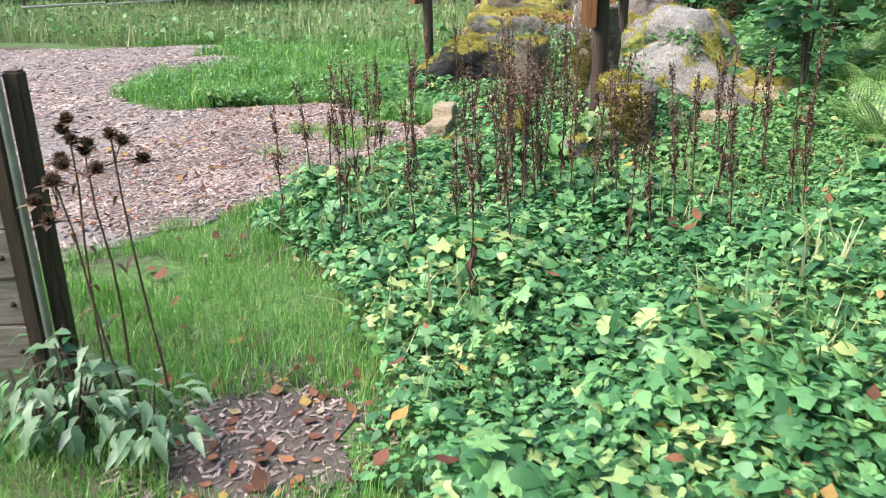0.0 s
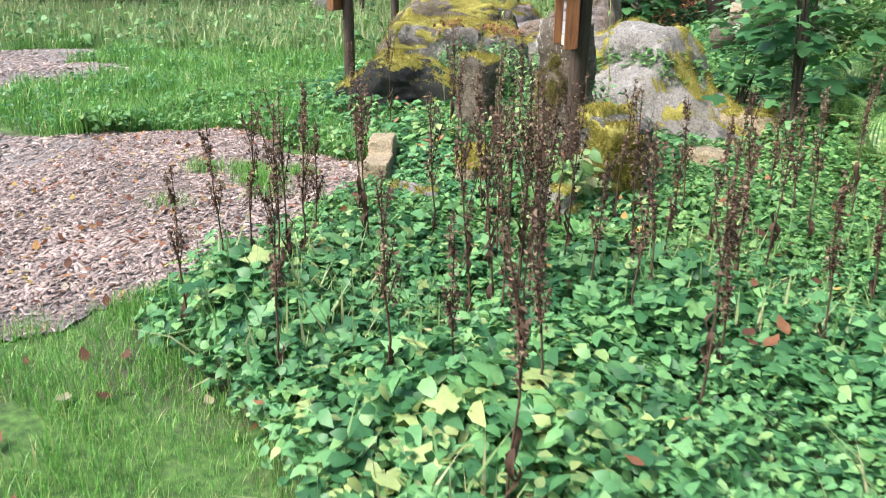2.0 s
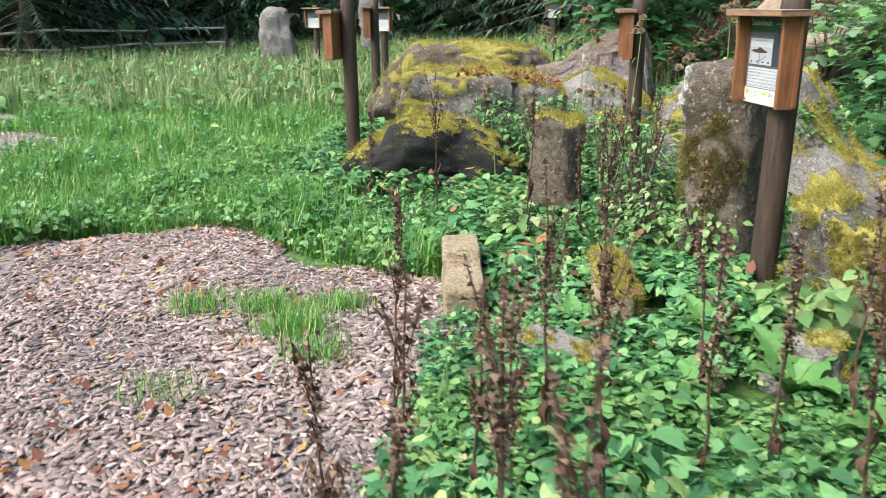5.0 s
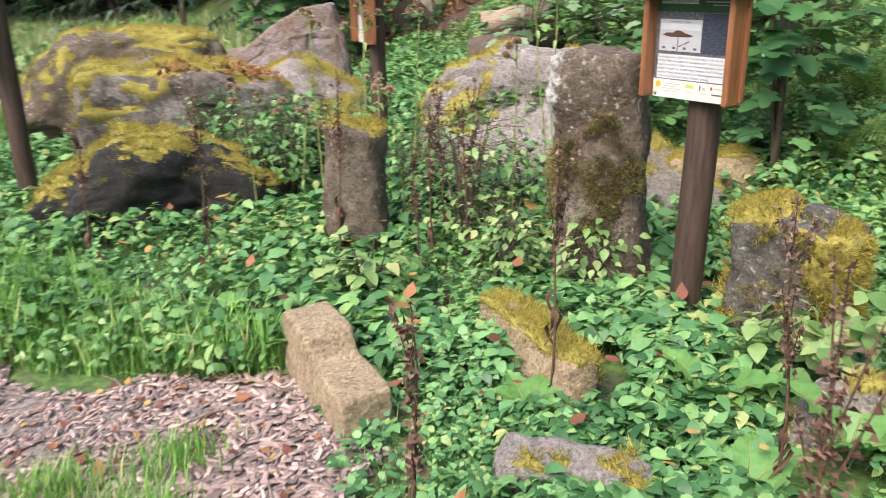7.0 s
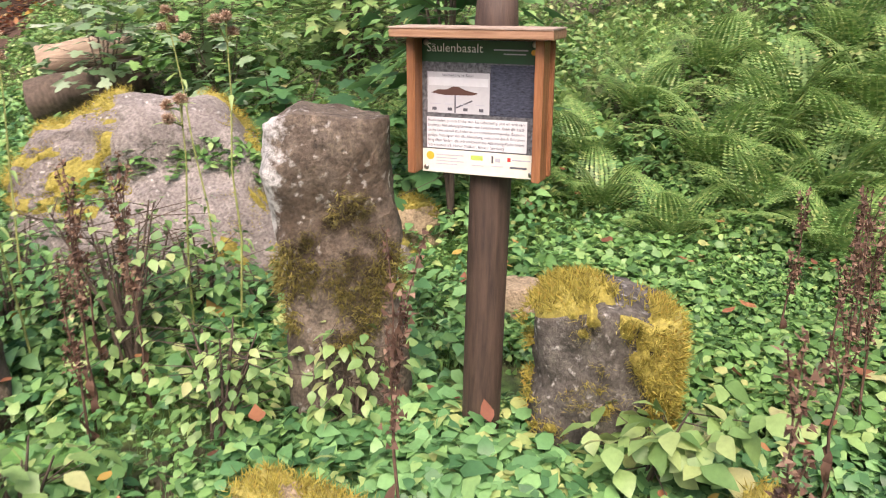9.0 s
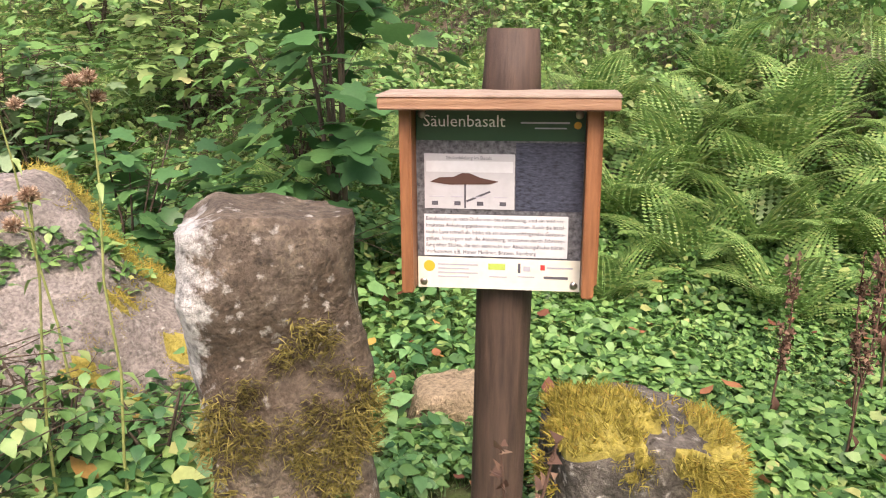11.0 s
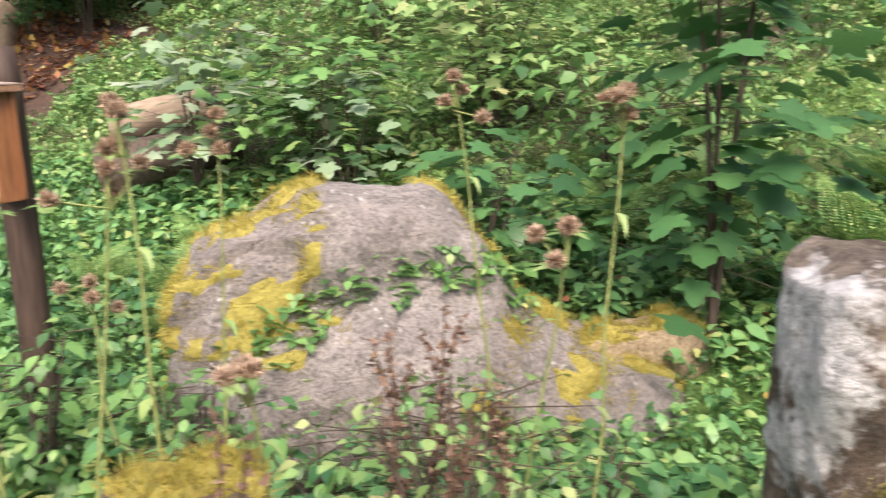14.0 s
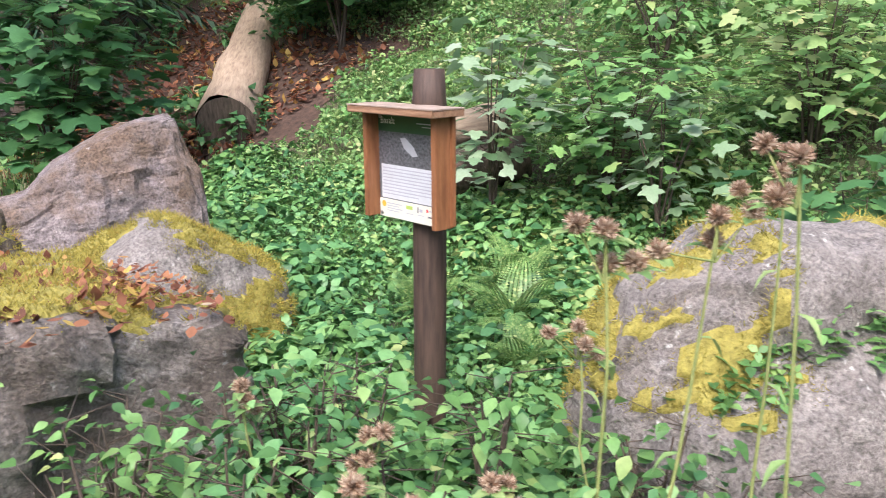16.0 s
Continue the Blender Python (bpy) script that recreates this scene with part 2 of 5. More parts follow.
M_PBLUE = plain_mat("panel_column_photo", (0.006, 0.009, 0.018), (0.09, 0.105, 0.15), 70, 0.3, 0.0, stretch=(1, 1, 3))
M_PGREY = flat_mat("panel_diagram_grey", (0.45, 0.46, 0.48))
M_INK = flat_mat("panel_ink", (0.10, 0.10, 0.12))
M_INKLT = flat_mat("panel_text_grey", (0.40, 0.41, 0.46))
M_BROWNINK = flat_mat("panel_brown_shape", (0.09, 0.045, 0.035))
M_LETTER = flat_mat("panel_letter_white", (0.82, 0.84, 0.80))
M_ORANGE = flat_mat("panel_orange_mark", (0.72, 0.38, 0.04))
M_LIME = flat_mat("panel_lime_mark", (0.42, 0.55, 0.12))
M_RED = flat_mat("panel_red_mark", (0.55, 0.05, 0.05))
M_STEEL = flat_mat("screw_steel", (0.45, 0.43, 0.40), 0.35, 0.5, 1.0)

# ground: litter and soil, greener under the meadow
M_GROUND, gt, gp = node_mat("soil_and_litter")
gn = noise_node(gt, 9, 8, 0.7)
gcol = ramp(gt, gn.outputs[0], [(0.3, (0.035, 0.028, 0.02)), (0.5, (0.085, 0.065, 0.045)), (0.72, (0.17, 0.135, 0.10))])
ggreen = ramp(gt, noise_node(gt, 24, 6).outputs[0], [(0.35, (0.04, 0.085, 0.02)), (0.7, (0.13, 0.24, 0.05))])
gcol = mix(gt, ramp(gt, noise_node(gt, 0.9, 5).outputs[0], [(0.38, (0, 0, 0)), (0.55, (1, 1, 1))]), gcol, ggreen)
gt.links.new(gcol, gp.inputs["Base Color"])
gp.inputs["Roughness"].default_value = 0.95
bump(gt, gp, gn.outputs[0], 1.0, 0.03)
M_SOIL = plain_mat("bare_trodden_soil", (0.045, 0.035, 0.028), (0.16, 0.125, 0.10), 30, 0.95, 1.0, detail=9)
M_LITTER = plain_mat("brown_leaf_litter", (0.022, 0.014, 0.010), (0.11, 0.062, 0.042), 18, 0.95, 1.0, detail=9)
M_TRACK = plain_mat("chip_track_base", (0.12, 0.098, 0.09), (0.33, 0.285, 0.27), 45, 0.92, 1.0, detail=9)


# ---- terrain ----
def height(x, y):
    """Ground height: flat clearing, a wooded slope rising to the east."""
    x, y = np.asarray(x, float), np.asarray(y, float)
    e = x - 3.9 + 0.18 * (y - 4)
    rise = 0.55 * np.log1p(np.exp(np.clip(e * 1.6, -30, 30))) / 1.6
    rise = np.where(e > 18, 0.55 * 18 + 0.15 * (e - 18), rise)
    small = 0.025 * np.sin(1.7 * x + 0.6 * y) * np.sin(1.3 * y - 0.4 * x) + 0.012 * np.sin(4.1 * x + 1.0) * np.sin(3.7 * y)
    return rise + small


def inside(poly, x, y):
    x, y = np.asarray(x), np.asarray(y)
    hit = np.zeros(x.shape, bool)
    for (x0, y0), (x1, y1) in zip(poly, poly[1:] + poly[:1]):
        if y0 != y1:
            hit ^= ((y0 > y) != (y1 > y)) & (x < (x1 - x0) * (y - y0) / (y1 - y0) + x0)
    return hit


def clear_of(line, x, y, r):
    """True where (x, y) is further than r from the polyline."""
    best = np.full(np.asarray(x).shape, 1e9)
    for (x0, y0), (x1, y1) in zip(line, line[1:]):
        dx, dy = x1 - x0, y1 - y0
        s = np.clip(((x - x0) * dx + (y - y0) * dy) / (dx * dx + dy * dy), 0, 1)
        best = np.minimum(best, np.hypot(x - x0 - s * dx, y - y0 - s * dy))
    return best > r


TRAIL = [(3.4, -5.0), (2.9, -3.8), (1.4, -1.5), (0.6, -0.6), (-0.1, 0.2), (-0.6, 1.3), (-0.6, 1.9), (-0.3, 2.7), (-0.1, 3.4), (-0.35, 4.0), (-0.7, 4.5), (-1.0, 5.3)]
TRACK = [(-3.35, 3.9), (-2.7, 4.65), (-1.8, 4.8), (-1.1, 4.25), (-0.5, 4.0), (-0.10, 3.85), (0.02, 3.0), (0.2, 2.3), (0.26, 1.9), (-0.1, 1.4), (-0.45, 0.8),
         (-0.62, 0.15), (-1.0, -0.45), (-2.6, -1.6), (-7, -3.5), (-16, 1), (-16, 8.0), (-10.8, 9.0), (-7.6, 10.4), (-6.5, 9.9), (-7.0, 8.8), (-4.9, 8.4), (-5.7, 6.5), (-4.9, 4.4)]
BED = [(4.6, -3.4), (3.0, -2.3), (1.75, -1.75), (1.45, -0.85), (0.6, 0.0), (-0.15, 0.5), (-0.4, 0.95), (-0.05, 1.5), (0.08, 2.0), (-0.02, 2.5), (-0.12, 3.1), (-0.12, 4.0),
       (-0.5, 4.4), (-1.0, 5.2), (-1.9, 6.2), (-2.0, 9.0), (-1.2, 12.0), (12, 14), (12, -3.4)]


def mesh_ob(name, verts, tris, material, parent=None, label="", smooth=False):
    me = bpy.data.meshes.new(name)
    verts, tris = np.asarray(verts, np.float32), np.asarray(tris, np.int32)
    me.vertices.add(len(verts))
    me.vertices.foreach_set("co", verts.ravel())
    me.loops.add(tris.size)
    me.loops.foreach_set("vertex_index", tris.ravel())
    me.polygons.add(len(tris))
    me.polygons.foreach_set("loop_start", np.arange(0, tris.size, tris.shape[1], dtype=np.int32))
    if smooth:
        me.polygons.foreach_set("use_smooth", np.ones(len(tris), bool))
    me.update(calc_edges=True)
    me.materials.append(material)
    ob = new(name, me)
    if parent:
        ob.parent = parent
    if label:
        ob["label"] = label
    return ob


def part(name, bm, material, parent=None, label="", smooth=False):
    me = bpy.data.meshes.new(name)
    bm.to_mesh(me)
    bm.free()
    if smooth:
        me.polygons.foreach_set("use_smooth", np.ones(len(me.polygons), bool))
    me.materials.append(material)
    ob = new(name, me)
    if parent:
        ob.parent = parent
    if label:
        ob["label"] = label
    return ob


def thing(name, m, label, category, group=""):
    ob = new(name)
    ob.matrix_world = m
    return tagged(ob, label, category, group)


def grid_sheet(xs, ys, zoff, keep=None):
    X, Y = np.meshgrid(xs, ys)
    Z = height(X, Y) + zoff
    v = np.stack([X, Y, Z], -1).reshape(-1, 3)
    n, k = len(ys), len(xs)
    i = (np.arange(n - 1)[:, None] * k + np.arange(k - 1)).ravel()
    q = np.stack([i, i + 1, i + k + 1, i + k], -1)
    if keep is not None:
        c = v[q].mean(1)
        q = q[keep(c[:, 0], c[:, 1])]
        used = np.unique(q)
        remap = np.zeros(len(v), int)
        remap[used] = np.arange(len(used))
        v, q = v[used], remap[q]
    return v, q


def axis(a, b, step, lo, hi):
    fine = np.arange(a, b + 1e-6, step)
    out = lambda s, e: s + (e - s) * np.linspace(0, 1, 26)[1:] ** 3
    return np.concatenate([out(a, lo)[::-1], fine, out(b, hi)])


v, q = grid_sheet(axis(-14, 14, 0.16, -900, 900), axis(-8, 26, 0.16, -900, 900), 0.0)
tagged(mesh_ob("ground", v, q, M_GROUND, smooth=True), "dark forest soil with leaf litter and grass", "ground", kind="structure")
wob = lambda x, y: (x + 0.10 * np.sin(5 * y) + 0.06 * np.sin(13 * y + 2 * x), y + 0.10 * np.sin(4.3 * x) + 0.05 * np.sin(11 * x + 3 * y))
v, q = grid_sheet(np.arange(-17, 1, 0.05), np.arange(-4, 11, 0.05), 0.012, lambda x, y: inside(TRACK, *wob(x, y)))
v[:, 2] += 0.006 * np.sin(31 * v[:, 0]) * np.sin(27 * v[:, 1])
tagged(mesh_ob("path", v, q, M_TRACK, smooth=True), "wood-chip covered forest track, pinkish grey", "path", kind="structure")


# ---- plant building ----
def joined(pieces):
    vs, ts, o = [], [], 0
    for v, t in pieces:
        vs.append(np.asarray(v, float))
        ts.append(np.asarray(t, int) + o)
        o += len(vs[-1])
    return np.concatenate(vs), np.concatenate(ts)


def turned(v, yaw=0.0, tilt=0.0, at=(0, 0, 0), s=1.0, roll=0.0):
    m = np.array(Euler((tilt, roll, yaw), "XYZ").to_matrix())
    return (np.asarray(v) * s) @ m.T + np.asarray(at)


def leaflet(L, W, droop=0.25):
    """A pointed, slightly folded leaf along +y."""
    v = [(0, 0, 0), (-W * .36, L * .22, .03 * L), (W * .36, L * .22, .03 * L), (0, L * .45, 0.0), (-W * .5, L * .45, .04 * L), (W * .5, L * .45, .04 * L),
         (-W * .3, L * .75, -droop * L * .35), (W * .3, L * .75, -droop * L * .35), (0, L, -droop * L)]
    t = [(0, 3, 1), (0, 2, 3), (1, 3, 4), (2, 5, 3), (4, 3, 6), (3, 5, 7), (3, 7, 8), (3, 8, 6)]
    return np.array(v), np.array(t)


def leaflet_lo(L, W, droop=0.25):
    """A small ovate leaf along +y, bent over its length."""
    v = [(0, 0, 0), (-W * .47, L * .24, .03 * L), (W * .47, L * .24, .03 * L), (-W * .40, L * .60, -droop * L * .12), (W * .40, L * .60, -droop * L * .12), (0, L, -droop * L)]
    return np.array(v), np.array([(0, 2, 1), (1, 2, 4), (1, 4, 3), (3, 4, 5)])


def lobed(L):
    """A five-lobed maple-like blade along +y."""
    pts = [(0, 0.04), (.20, -.08), (.40, .02), (.33, .17), (.52, .24), (.64, .42), (.40, .46), (.27, .52), (.24, .76), (.0, 1.0)]
    ring = pts + [(-x, y) for x, y in pts[-2:0:-1]]
    v = [(0, L * .42, 0.02 * L)] + [(x * L, y * L, -0.10 * L * (x * x * 2 + max(0, y - .4))) for x, y in ring]
    n = len(ring)
    return np.array(v), np.array([(0, 1 + i, 1 + (i + 1) % n) for i in range(n)])


def stick(a, b, r0, r1, sides=4):
    a, b = np.asarray(a, float), np.asarray(b, float)
    d = (b - a) / (np.linalg.norm(b - a) + 1e-9)
    u = np.cross(d, (0.3, 0.9, 0.2))
    u /= np.linalg.norm(u)
    w = np.cross(d, u)
    ang = np.arange(sides) * 2 * math.pi / sides
    ring = np.cos(ang)[:, None] * u + np.sin(ang)[:, None] * w
    v = np.concatenate([a + ring * r0, b + ring * r1])
    t = []
    for i in range(sides):
        j = (i + 1) % sides
        t += [(i, j, sides + j), (i, sides + j, sides + i)]
    return v, np.array(t)


def compound(n, L, W, h, blade=leaflet, seed=0):
    """A stalk with n leaflets at its top, uneven in size, pitch and turn."""
    r = np.random.default_rng(seed)
    out = [(np.array([(-.002, 0, 0), (.002, 0, 0), (0, .01, h)]), np.array([(0, 1, 2)]))]
    for i in range(n):
        v, t = blade(L * (1.1 if i == 0 else 0.9), W)
        out.append((turned(v, ((i - (n - 1) / 2) * (4.4 / n) if n > 3 else (0, 1.35, -1.35)[i]) + r.normal(0, .28), r.normal(0.05, .38), (r.normal(0, .012), .01 + r.normal(0, .012), h * r.uniform(.82, 1.12)), r.uniform(.6, 1.25), r.normal(0, .35)), t))
    return joined(out)


def scatter(template, pts, yaw, tilt, size, name, material):
    """Lays copies of a template at the points as one mesh."""
    tv, tt = template
    n, k = len(pts), len(tv)
    cy, sy, ct, st = np.cos(yaw), np.sin(yaw), np.cos(tilt), np.sin(tilt)
    x = tv[None, :, 0] * size[:, None]
    y = tv[None, :, 1] * size[:, None]
    z = tv[None, :, 2] * size[:, None]
    y2, z2 = y * ct[:, None] - z * st[:, None], y * st[:, None] + z * ct[:, None]
    X = x * cy[:, None] - y2 * sy[:, None] + pts[:, 0:1]
    Y = x * sy[:, None] + y2 * cy[:, None] + pts[:, 1:2]
    Z = z2 + pts[:, 2:3]
    v = np.stack([X, Y, Z], -1).reshape(-1, 3)
    t = (np.arange(n)[:, None, None] * k + tt[None]).reshape(-1, 3)
    return mesh_ob(name, v, t, material)


def field(n, x0, x1, y0, y1, keep, z=0.0):
    x, y = rng.uniform(x0, x1, n), rng.uniform(y0, y1, n)
    ok = keep(x, y)
    x, y = x[ok], y[ok]
    return np.stack([x, y, height(x, y) + z], -1)


def spread(template, pts, name, material, smin, smax, tilt=0.35, label="", category=""):
    if isinstance(template, list):
        for k, one in enumerate(template):
            ob = spread(one, pts[k::len(template)], name, material, smin, smax, tilt, label, category)
        return ob
    n = len(pts)
    x, y = pts[:, 0], pts[:, 1]
    clump = 1 + 0.32 * np.sin(3.1 * x + 1.2 * y) * np.sin(2.6 * y - 0.8 * x) + 0.12 * np.sin(8.3 * x + 3 * y) * np.sin(7.1 * y - 2 * x)
    ob = scatter(template, pts, rng.uniform(0, 6.283, n), rng.normal(0, tilt, n), rng.uniform(smin, smax, n) * clump, name, material)
    return tagged(ob, label, category, kind="stuff")


STONES = []   # x, y, radius: kept free of plants


def free(x, y, grow=0.0):
    ok = np.ones(np.asarray(x).shape, bool)
    for sx, sy, r in STONES:
        ok &= (x - sx) ** 2 + (y - sy) ** 2 > (r + grow) ** 2
    return ok


v, q = grid_sheet(np.arange(0.4, 2.4, 0.04), np.arange(-2.7, -0.8, 0.04), 0.008, lambda x, y: ((x - 1.3) / 0.42) ** 2 + ((y + 1.65 + 0.5 * (x - 1.3)) / 0.55) ** 2 + 0.25 * np.sin(9 * x + 4 * y) + 0.2 * np.sin(14 * y - 5 * x) < 1)
tagged(mesh_ob("bare_soil", v, q, M_SOIL, smooth=True), "dark trodden soil patch in the grass", "soil", kind="structure")


v, q = grid_sheet(np.arange(1.2, 6.4, 0.1), np.arange(12.2, 19, 0.1), 0.02, lambda x, y: (x < 5.9 + 0.3 * np.sin(2 * y)) & (y > 12.5 + 0.3 * np.sin(3 * x)))
v[:, 2] += 0.02 * np.sin(7 * v[:, 0]) * np.sin(6 * v[:, 1])
tagged(mesh_ob("litter_bank", v, q, M_LITTER, smooth=True), "brown leaf-littered bank under the trees", "bank", kind="structure")


# ---- stones ----
SMALL_VINE = joined([(turned(leaflet(.06, .04)[0], k * 2.1, .2), leaflet(.06, .04)[1]) for k in range(3)])

def rock(name, x, y, yaw, size, material, label, seed, p=4.0, taper=(1.0, 1.0), skew=(0.0, 0.0), rough=0.06, moss=None, moss_at=0.0, moss_mat=None, side_moss=None,
         z=None, tilt=(0, 0), cuts=22, tufts=1.0, keep_free=0.85, facets=0.0, ridge=0.0, prism=0.0, vine=None, planes=0, smooth=True,
         top=None, top_axis=0, bumps=(), lift=None, cushion=True):
    """A stone standing on the ground: rounded box with taper, noise and optional moss cushions.
    top: height profile along local x (or y), bumps: (x, y, z, radius, amount) swellings and hollows.
    moss: lowest upward normal that carries moss; moss_at: noise level for its patches."""
    bm = bmesh.new()
    bmesh.ops.create_cube(bm, size=2.0)
    bmesh.ops.subdivide_edges(bm, edges=bm.edges[:], cuts=cuts, use_grid_fill=True)
    off = Vector((seed * 3.7, seed * 1.9, seed * 5.3))
    sx, sy, sz = size
    pr = random.Random(seed)
    cuts_at = []
    for _ in range(planes):
        nn = Vector((pr.gauss(0, 1), pr.gauss(0, 1), pr.gauss(0.25, 0.7))).normalized()
        cuts_at.append((nn, pr.uniform(0.56, 0.74) * (abs(nn.x) * sx / 2 + abs(nn.y) * sy / 2 + abs(nn.z) * sz / 2)))
    for v in bm.verts:
        d = v.co
        r = (abs(d.x) ** p + abs(d.y) ** p + abs(d.z) ** p) ** (1 / p)
        u = d / r
        if prism:
            m = max(abs(d.x), abs(d.y))
            q = m / ((abs(d.x) ** prism + abs(d.y) ** prism) ** (1 / prism) + 1e-9)
            u = Vector((d.x * q, d.y * q, d.z))
        k = (u.z + 1) / 2
        c = Vector((u.x * sx / 2 * (1 + (taper[0] - 1) * k) + skew[0] * k, u.y * sy / 2 * (1 + (taper[1] - 1) * k) + skew[1] * k, k * sz))
        if top:
            c.z = k * float(np.interp(c[top_axis], [q[0] for q in top], [q[1] for q in top]))
        if ridge:
            c.z *= 1 - ridge * abs(u.y) ** 1.3 * k
        for nn, dd in cuts_at:
            over = (c - Vector((0, 0, sz / 2))).dot(nn) - dd
            if over > 0:
                c -= nn * over * 0.92
        w = c * 2.2 + off
        n = noise.fractal(w, 0.8, 2.1, 5) * rough + noise.fractal(c * 9 + off, 0.7, 2.0, 3) * rough * 0.28
        if facets:
            n += facets * (noise.cell(c * 3.1 + off) - 0.5)
        for bx, by, bz, br, am in bumps:
            n += am * math.exp(-((c.x - bx) ** 2 + (c.y - by) ** 2 + (c.z - bz) ** 2) / (br * br))
        c += Vector((u.x, u.y, u.z * 0.7)) * n
        v.co = c
    bm.normal_update()
    bmesh.ops.recalc_face_normals(bm, faces=bm.faces[:])
    bm.normal_update()
    base = thing(name, pose(x, y, float(height(x, y)) - 0.05 if z is None else z, tilt[0], tilt[1], yaw), label, "stone")
    small, big = min(sx, sy), max(sx, sy)
    along = Vector((1, 0, 0)) if sx >= sy else Vector((0, 1, 0))
    along = Matrix.Rotation(radians(yaw), 3, "Z") @ along
    for k in ([0] if big < 1.3 * small else [-1, -0.5, 0, 0.5, 1]):
        c = along * k * (big - small) / 2
        STONES.append((x + c.x, y + c.y, keep_free * 0.5 * small))
    if vine:
        pts = [f.calc_center_median() for f in bm.faces if vine(f.calc_center_median(), f.normal)]
        pts = np.array([p + Vector(rng.normal(0, .02, 3)) for p in pts])
        v, t = SMALL_VINE
        n = len(pts)
        ob = scatter((v, t), pts, rng.uniform(0, 6.283, n), rng.normal(0, .5, n), rng.uniform(.5, 0.95, n), "creeper", M_HILL)
        ob.parent = base
        ob["label"] = "small green creeper leaves along a crack"
    if moss is not None:
        grow = []
        for f in bm.faces:
            c, n = f.calc_center_median(), f.normal
            g = noise.fractal(c * 2.6 + off * 2, 0.8, 2.0, 4)
            ok = n.z > moss and g > moss_at
            if side_moss and side_moss(c, n) and noise.fractal(c * 5 + off, 0.8, 2.0, 4) > -0.12:
                ok = True
            if ok and c.z > 0.08:
                grow.append(f)
        if grow:
            cnt, pv, pt = {}, [], []
            deg = {}
            for f in grow:
                for v in f.verts:
                    deg[v] = deg.get(v, 0) + 1
            for f in grow:
                ids = []
                for v in f.verts:
                    if v not in cnt:
                        cnt[v] = len(pv)
                        rise = (0.018 + 0.012 * noise.noise(v.co * 14)) + (lift(v.co) if lift else 0.0) if deg[v] >= 4 else -0.004
                        pv.append(tuple(v.co + v.normal * rise))
                    ids.append(cnt[v])
                pt.append((ids[0], ids[1], ids[2]))
                pt.append((ids[0], ids[2], ids[3 % len(ids)]))
            if cushion:
                mesh_ob("moss_cushion", pv, pt, M_MOSSPAD if moss_mat is None else moss_mat, base, "golden-green moss cushion", True)
            areas = np.array([f.calc_area() for f in grow])
            n = int(min(16000, areas.sum() * 30000 * tufts))
            pick = rng.choice(len(grow), n, p=areas / areas.sum())
            tv = np.zeros((n, 3, 3))
            for i, gi in enumerate(pick):
                f = grow[gi]
                a, b, c2 = f.verts[0].co, f.verts[1].co, f.verts[2].co
                w = rng.dirichlet((1, 1, 1))
                d0 = f.verts[3].co if rng.random() < 0.5 else b
                o = a * w[0] + d0 * w[1] + c2 * w[2] + f.normal * (0.012 + (lift(a) if lift else 0.0)) + Vector(rng.normal(0, 0.010, 3))
                s = Vector(rng.normal(0, 1, 3)).normalized()
                tip = f.normal * rng.uniform(.014, .034) + s * 0.02
                tv[i] = (o - s * .0035, o + s * .0035, o + tip)
            mesh_ob("moss_fuzz", tv.reshape(-1, 3), np.arange(n * 3).reshape(-1, 3), M_MOSS if moss_mat is None else moss_mat, base, "fuzzy yellow moss shoots")
    part("stone", bm, material, base, "", smooth)
    return base


rock("basalt_column", 1.455, 4.125, -46, (0.43, 0.36, 1.24), M_COLUMN, "tall weathered brown basalt column with white lichen edge", 3, 11, (0.93, 0.9), (-0.07, 0), 0.028,
     moss=2, side_moss=lambda c, n: n.y < -0.3 and ((c.x + 0.05) / 0.19) ** 2 + ((c.z - 0.69) / 0.24) ** 2 + 1.6 * noise.noise(c * 8) + 0.9 * noise.noise(c * 19) < 0.85, moss_mat=M_OLIVE, tufts=1.7, cuts=50, prism=4.0, cushion=False,
     top=[(-0.32, 1.17), (-0.16, 1.25), (0.0, 1.235), (0.14, 1.21), (0.22, 1.15)],
     bumps=((-0.26, -0.16, 1.03, 0.12, 0.040), (-0.06, -0.19, 1.06, 0.13, 0.020), (0.06, -0.19, 0.93, 0.12, -0.035), (-0.12, -0.19, 0.87, 0.11, -0.020), (0.02, -0.19, 0.62, 0.16, 0.024), (0.22, -0.1, 0.75, 0.2, 0.02), (-0.26, 0, 0.62, 0.16, -0.03)))
rock("mossy_stump_stone", 1.85, 3.315, -60, (0.485, 0.43, 0.66), M_STUMP, "squat grey basalt block capped with golden moss", 5, 7, (0.92, 0.9), (0, 0.02), 0.030, prism=5,
     moss=2, side_moss=lambda c, n: (n.z > 0.2 and c.x + 0.5 * c.y < 0.0 + 0.08 * noise.noise(c * 6)) or (c.x > 0.03 + 0.06 * noise.noise(c * 7) and n.y < -0.2 and c.z > 0.63 - 1.9 * (c.x - 0.02)) or (c.x > 0.16 and n.x > 0.2 and c.y < 0.12),
     lift=lambda c: 0.055 * math.exp(-((c.x + 0.10) ** 2 + (c.y + 0.06) ** 2) / 0.020) * (c.z > 0.5) + 0.026 * math.exp(-((c.x - 0.19) ** 2 + (c.y + 0.15) ** 2 + (c.z - 0.55) ** 2) / 0.02), tufts=1.8, cuts=38,
     top=[(-0.24, 0.60), (0.0, 0.66), (0.11, 0.65), (0.24, 0.585)])
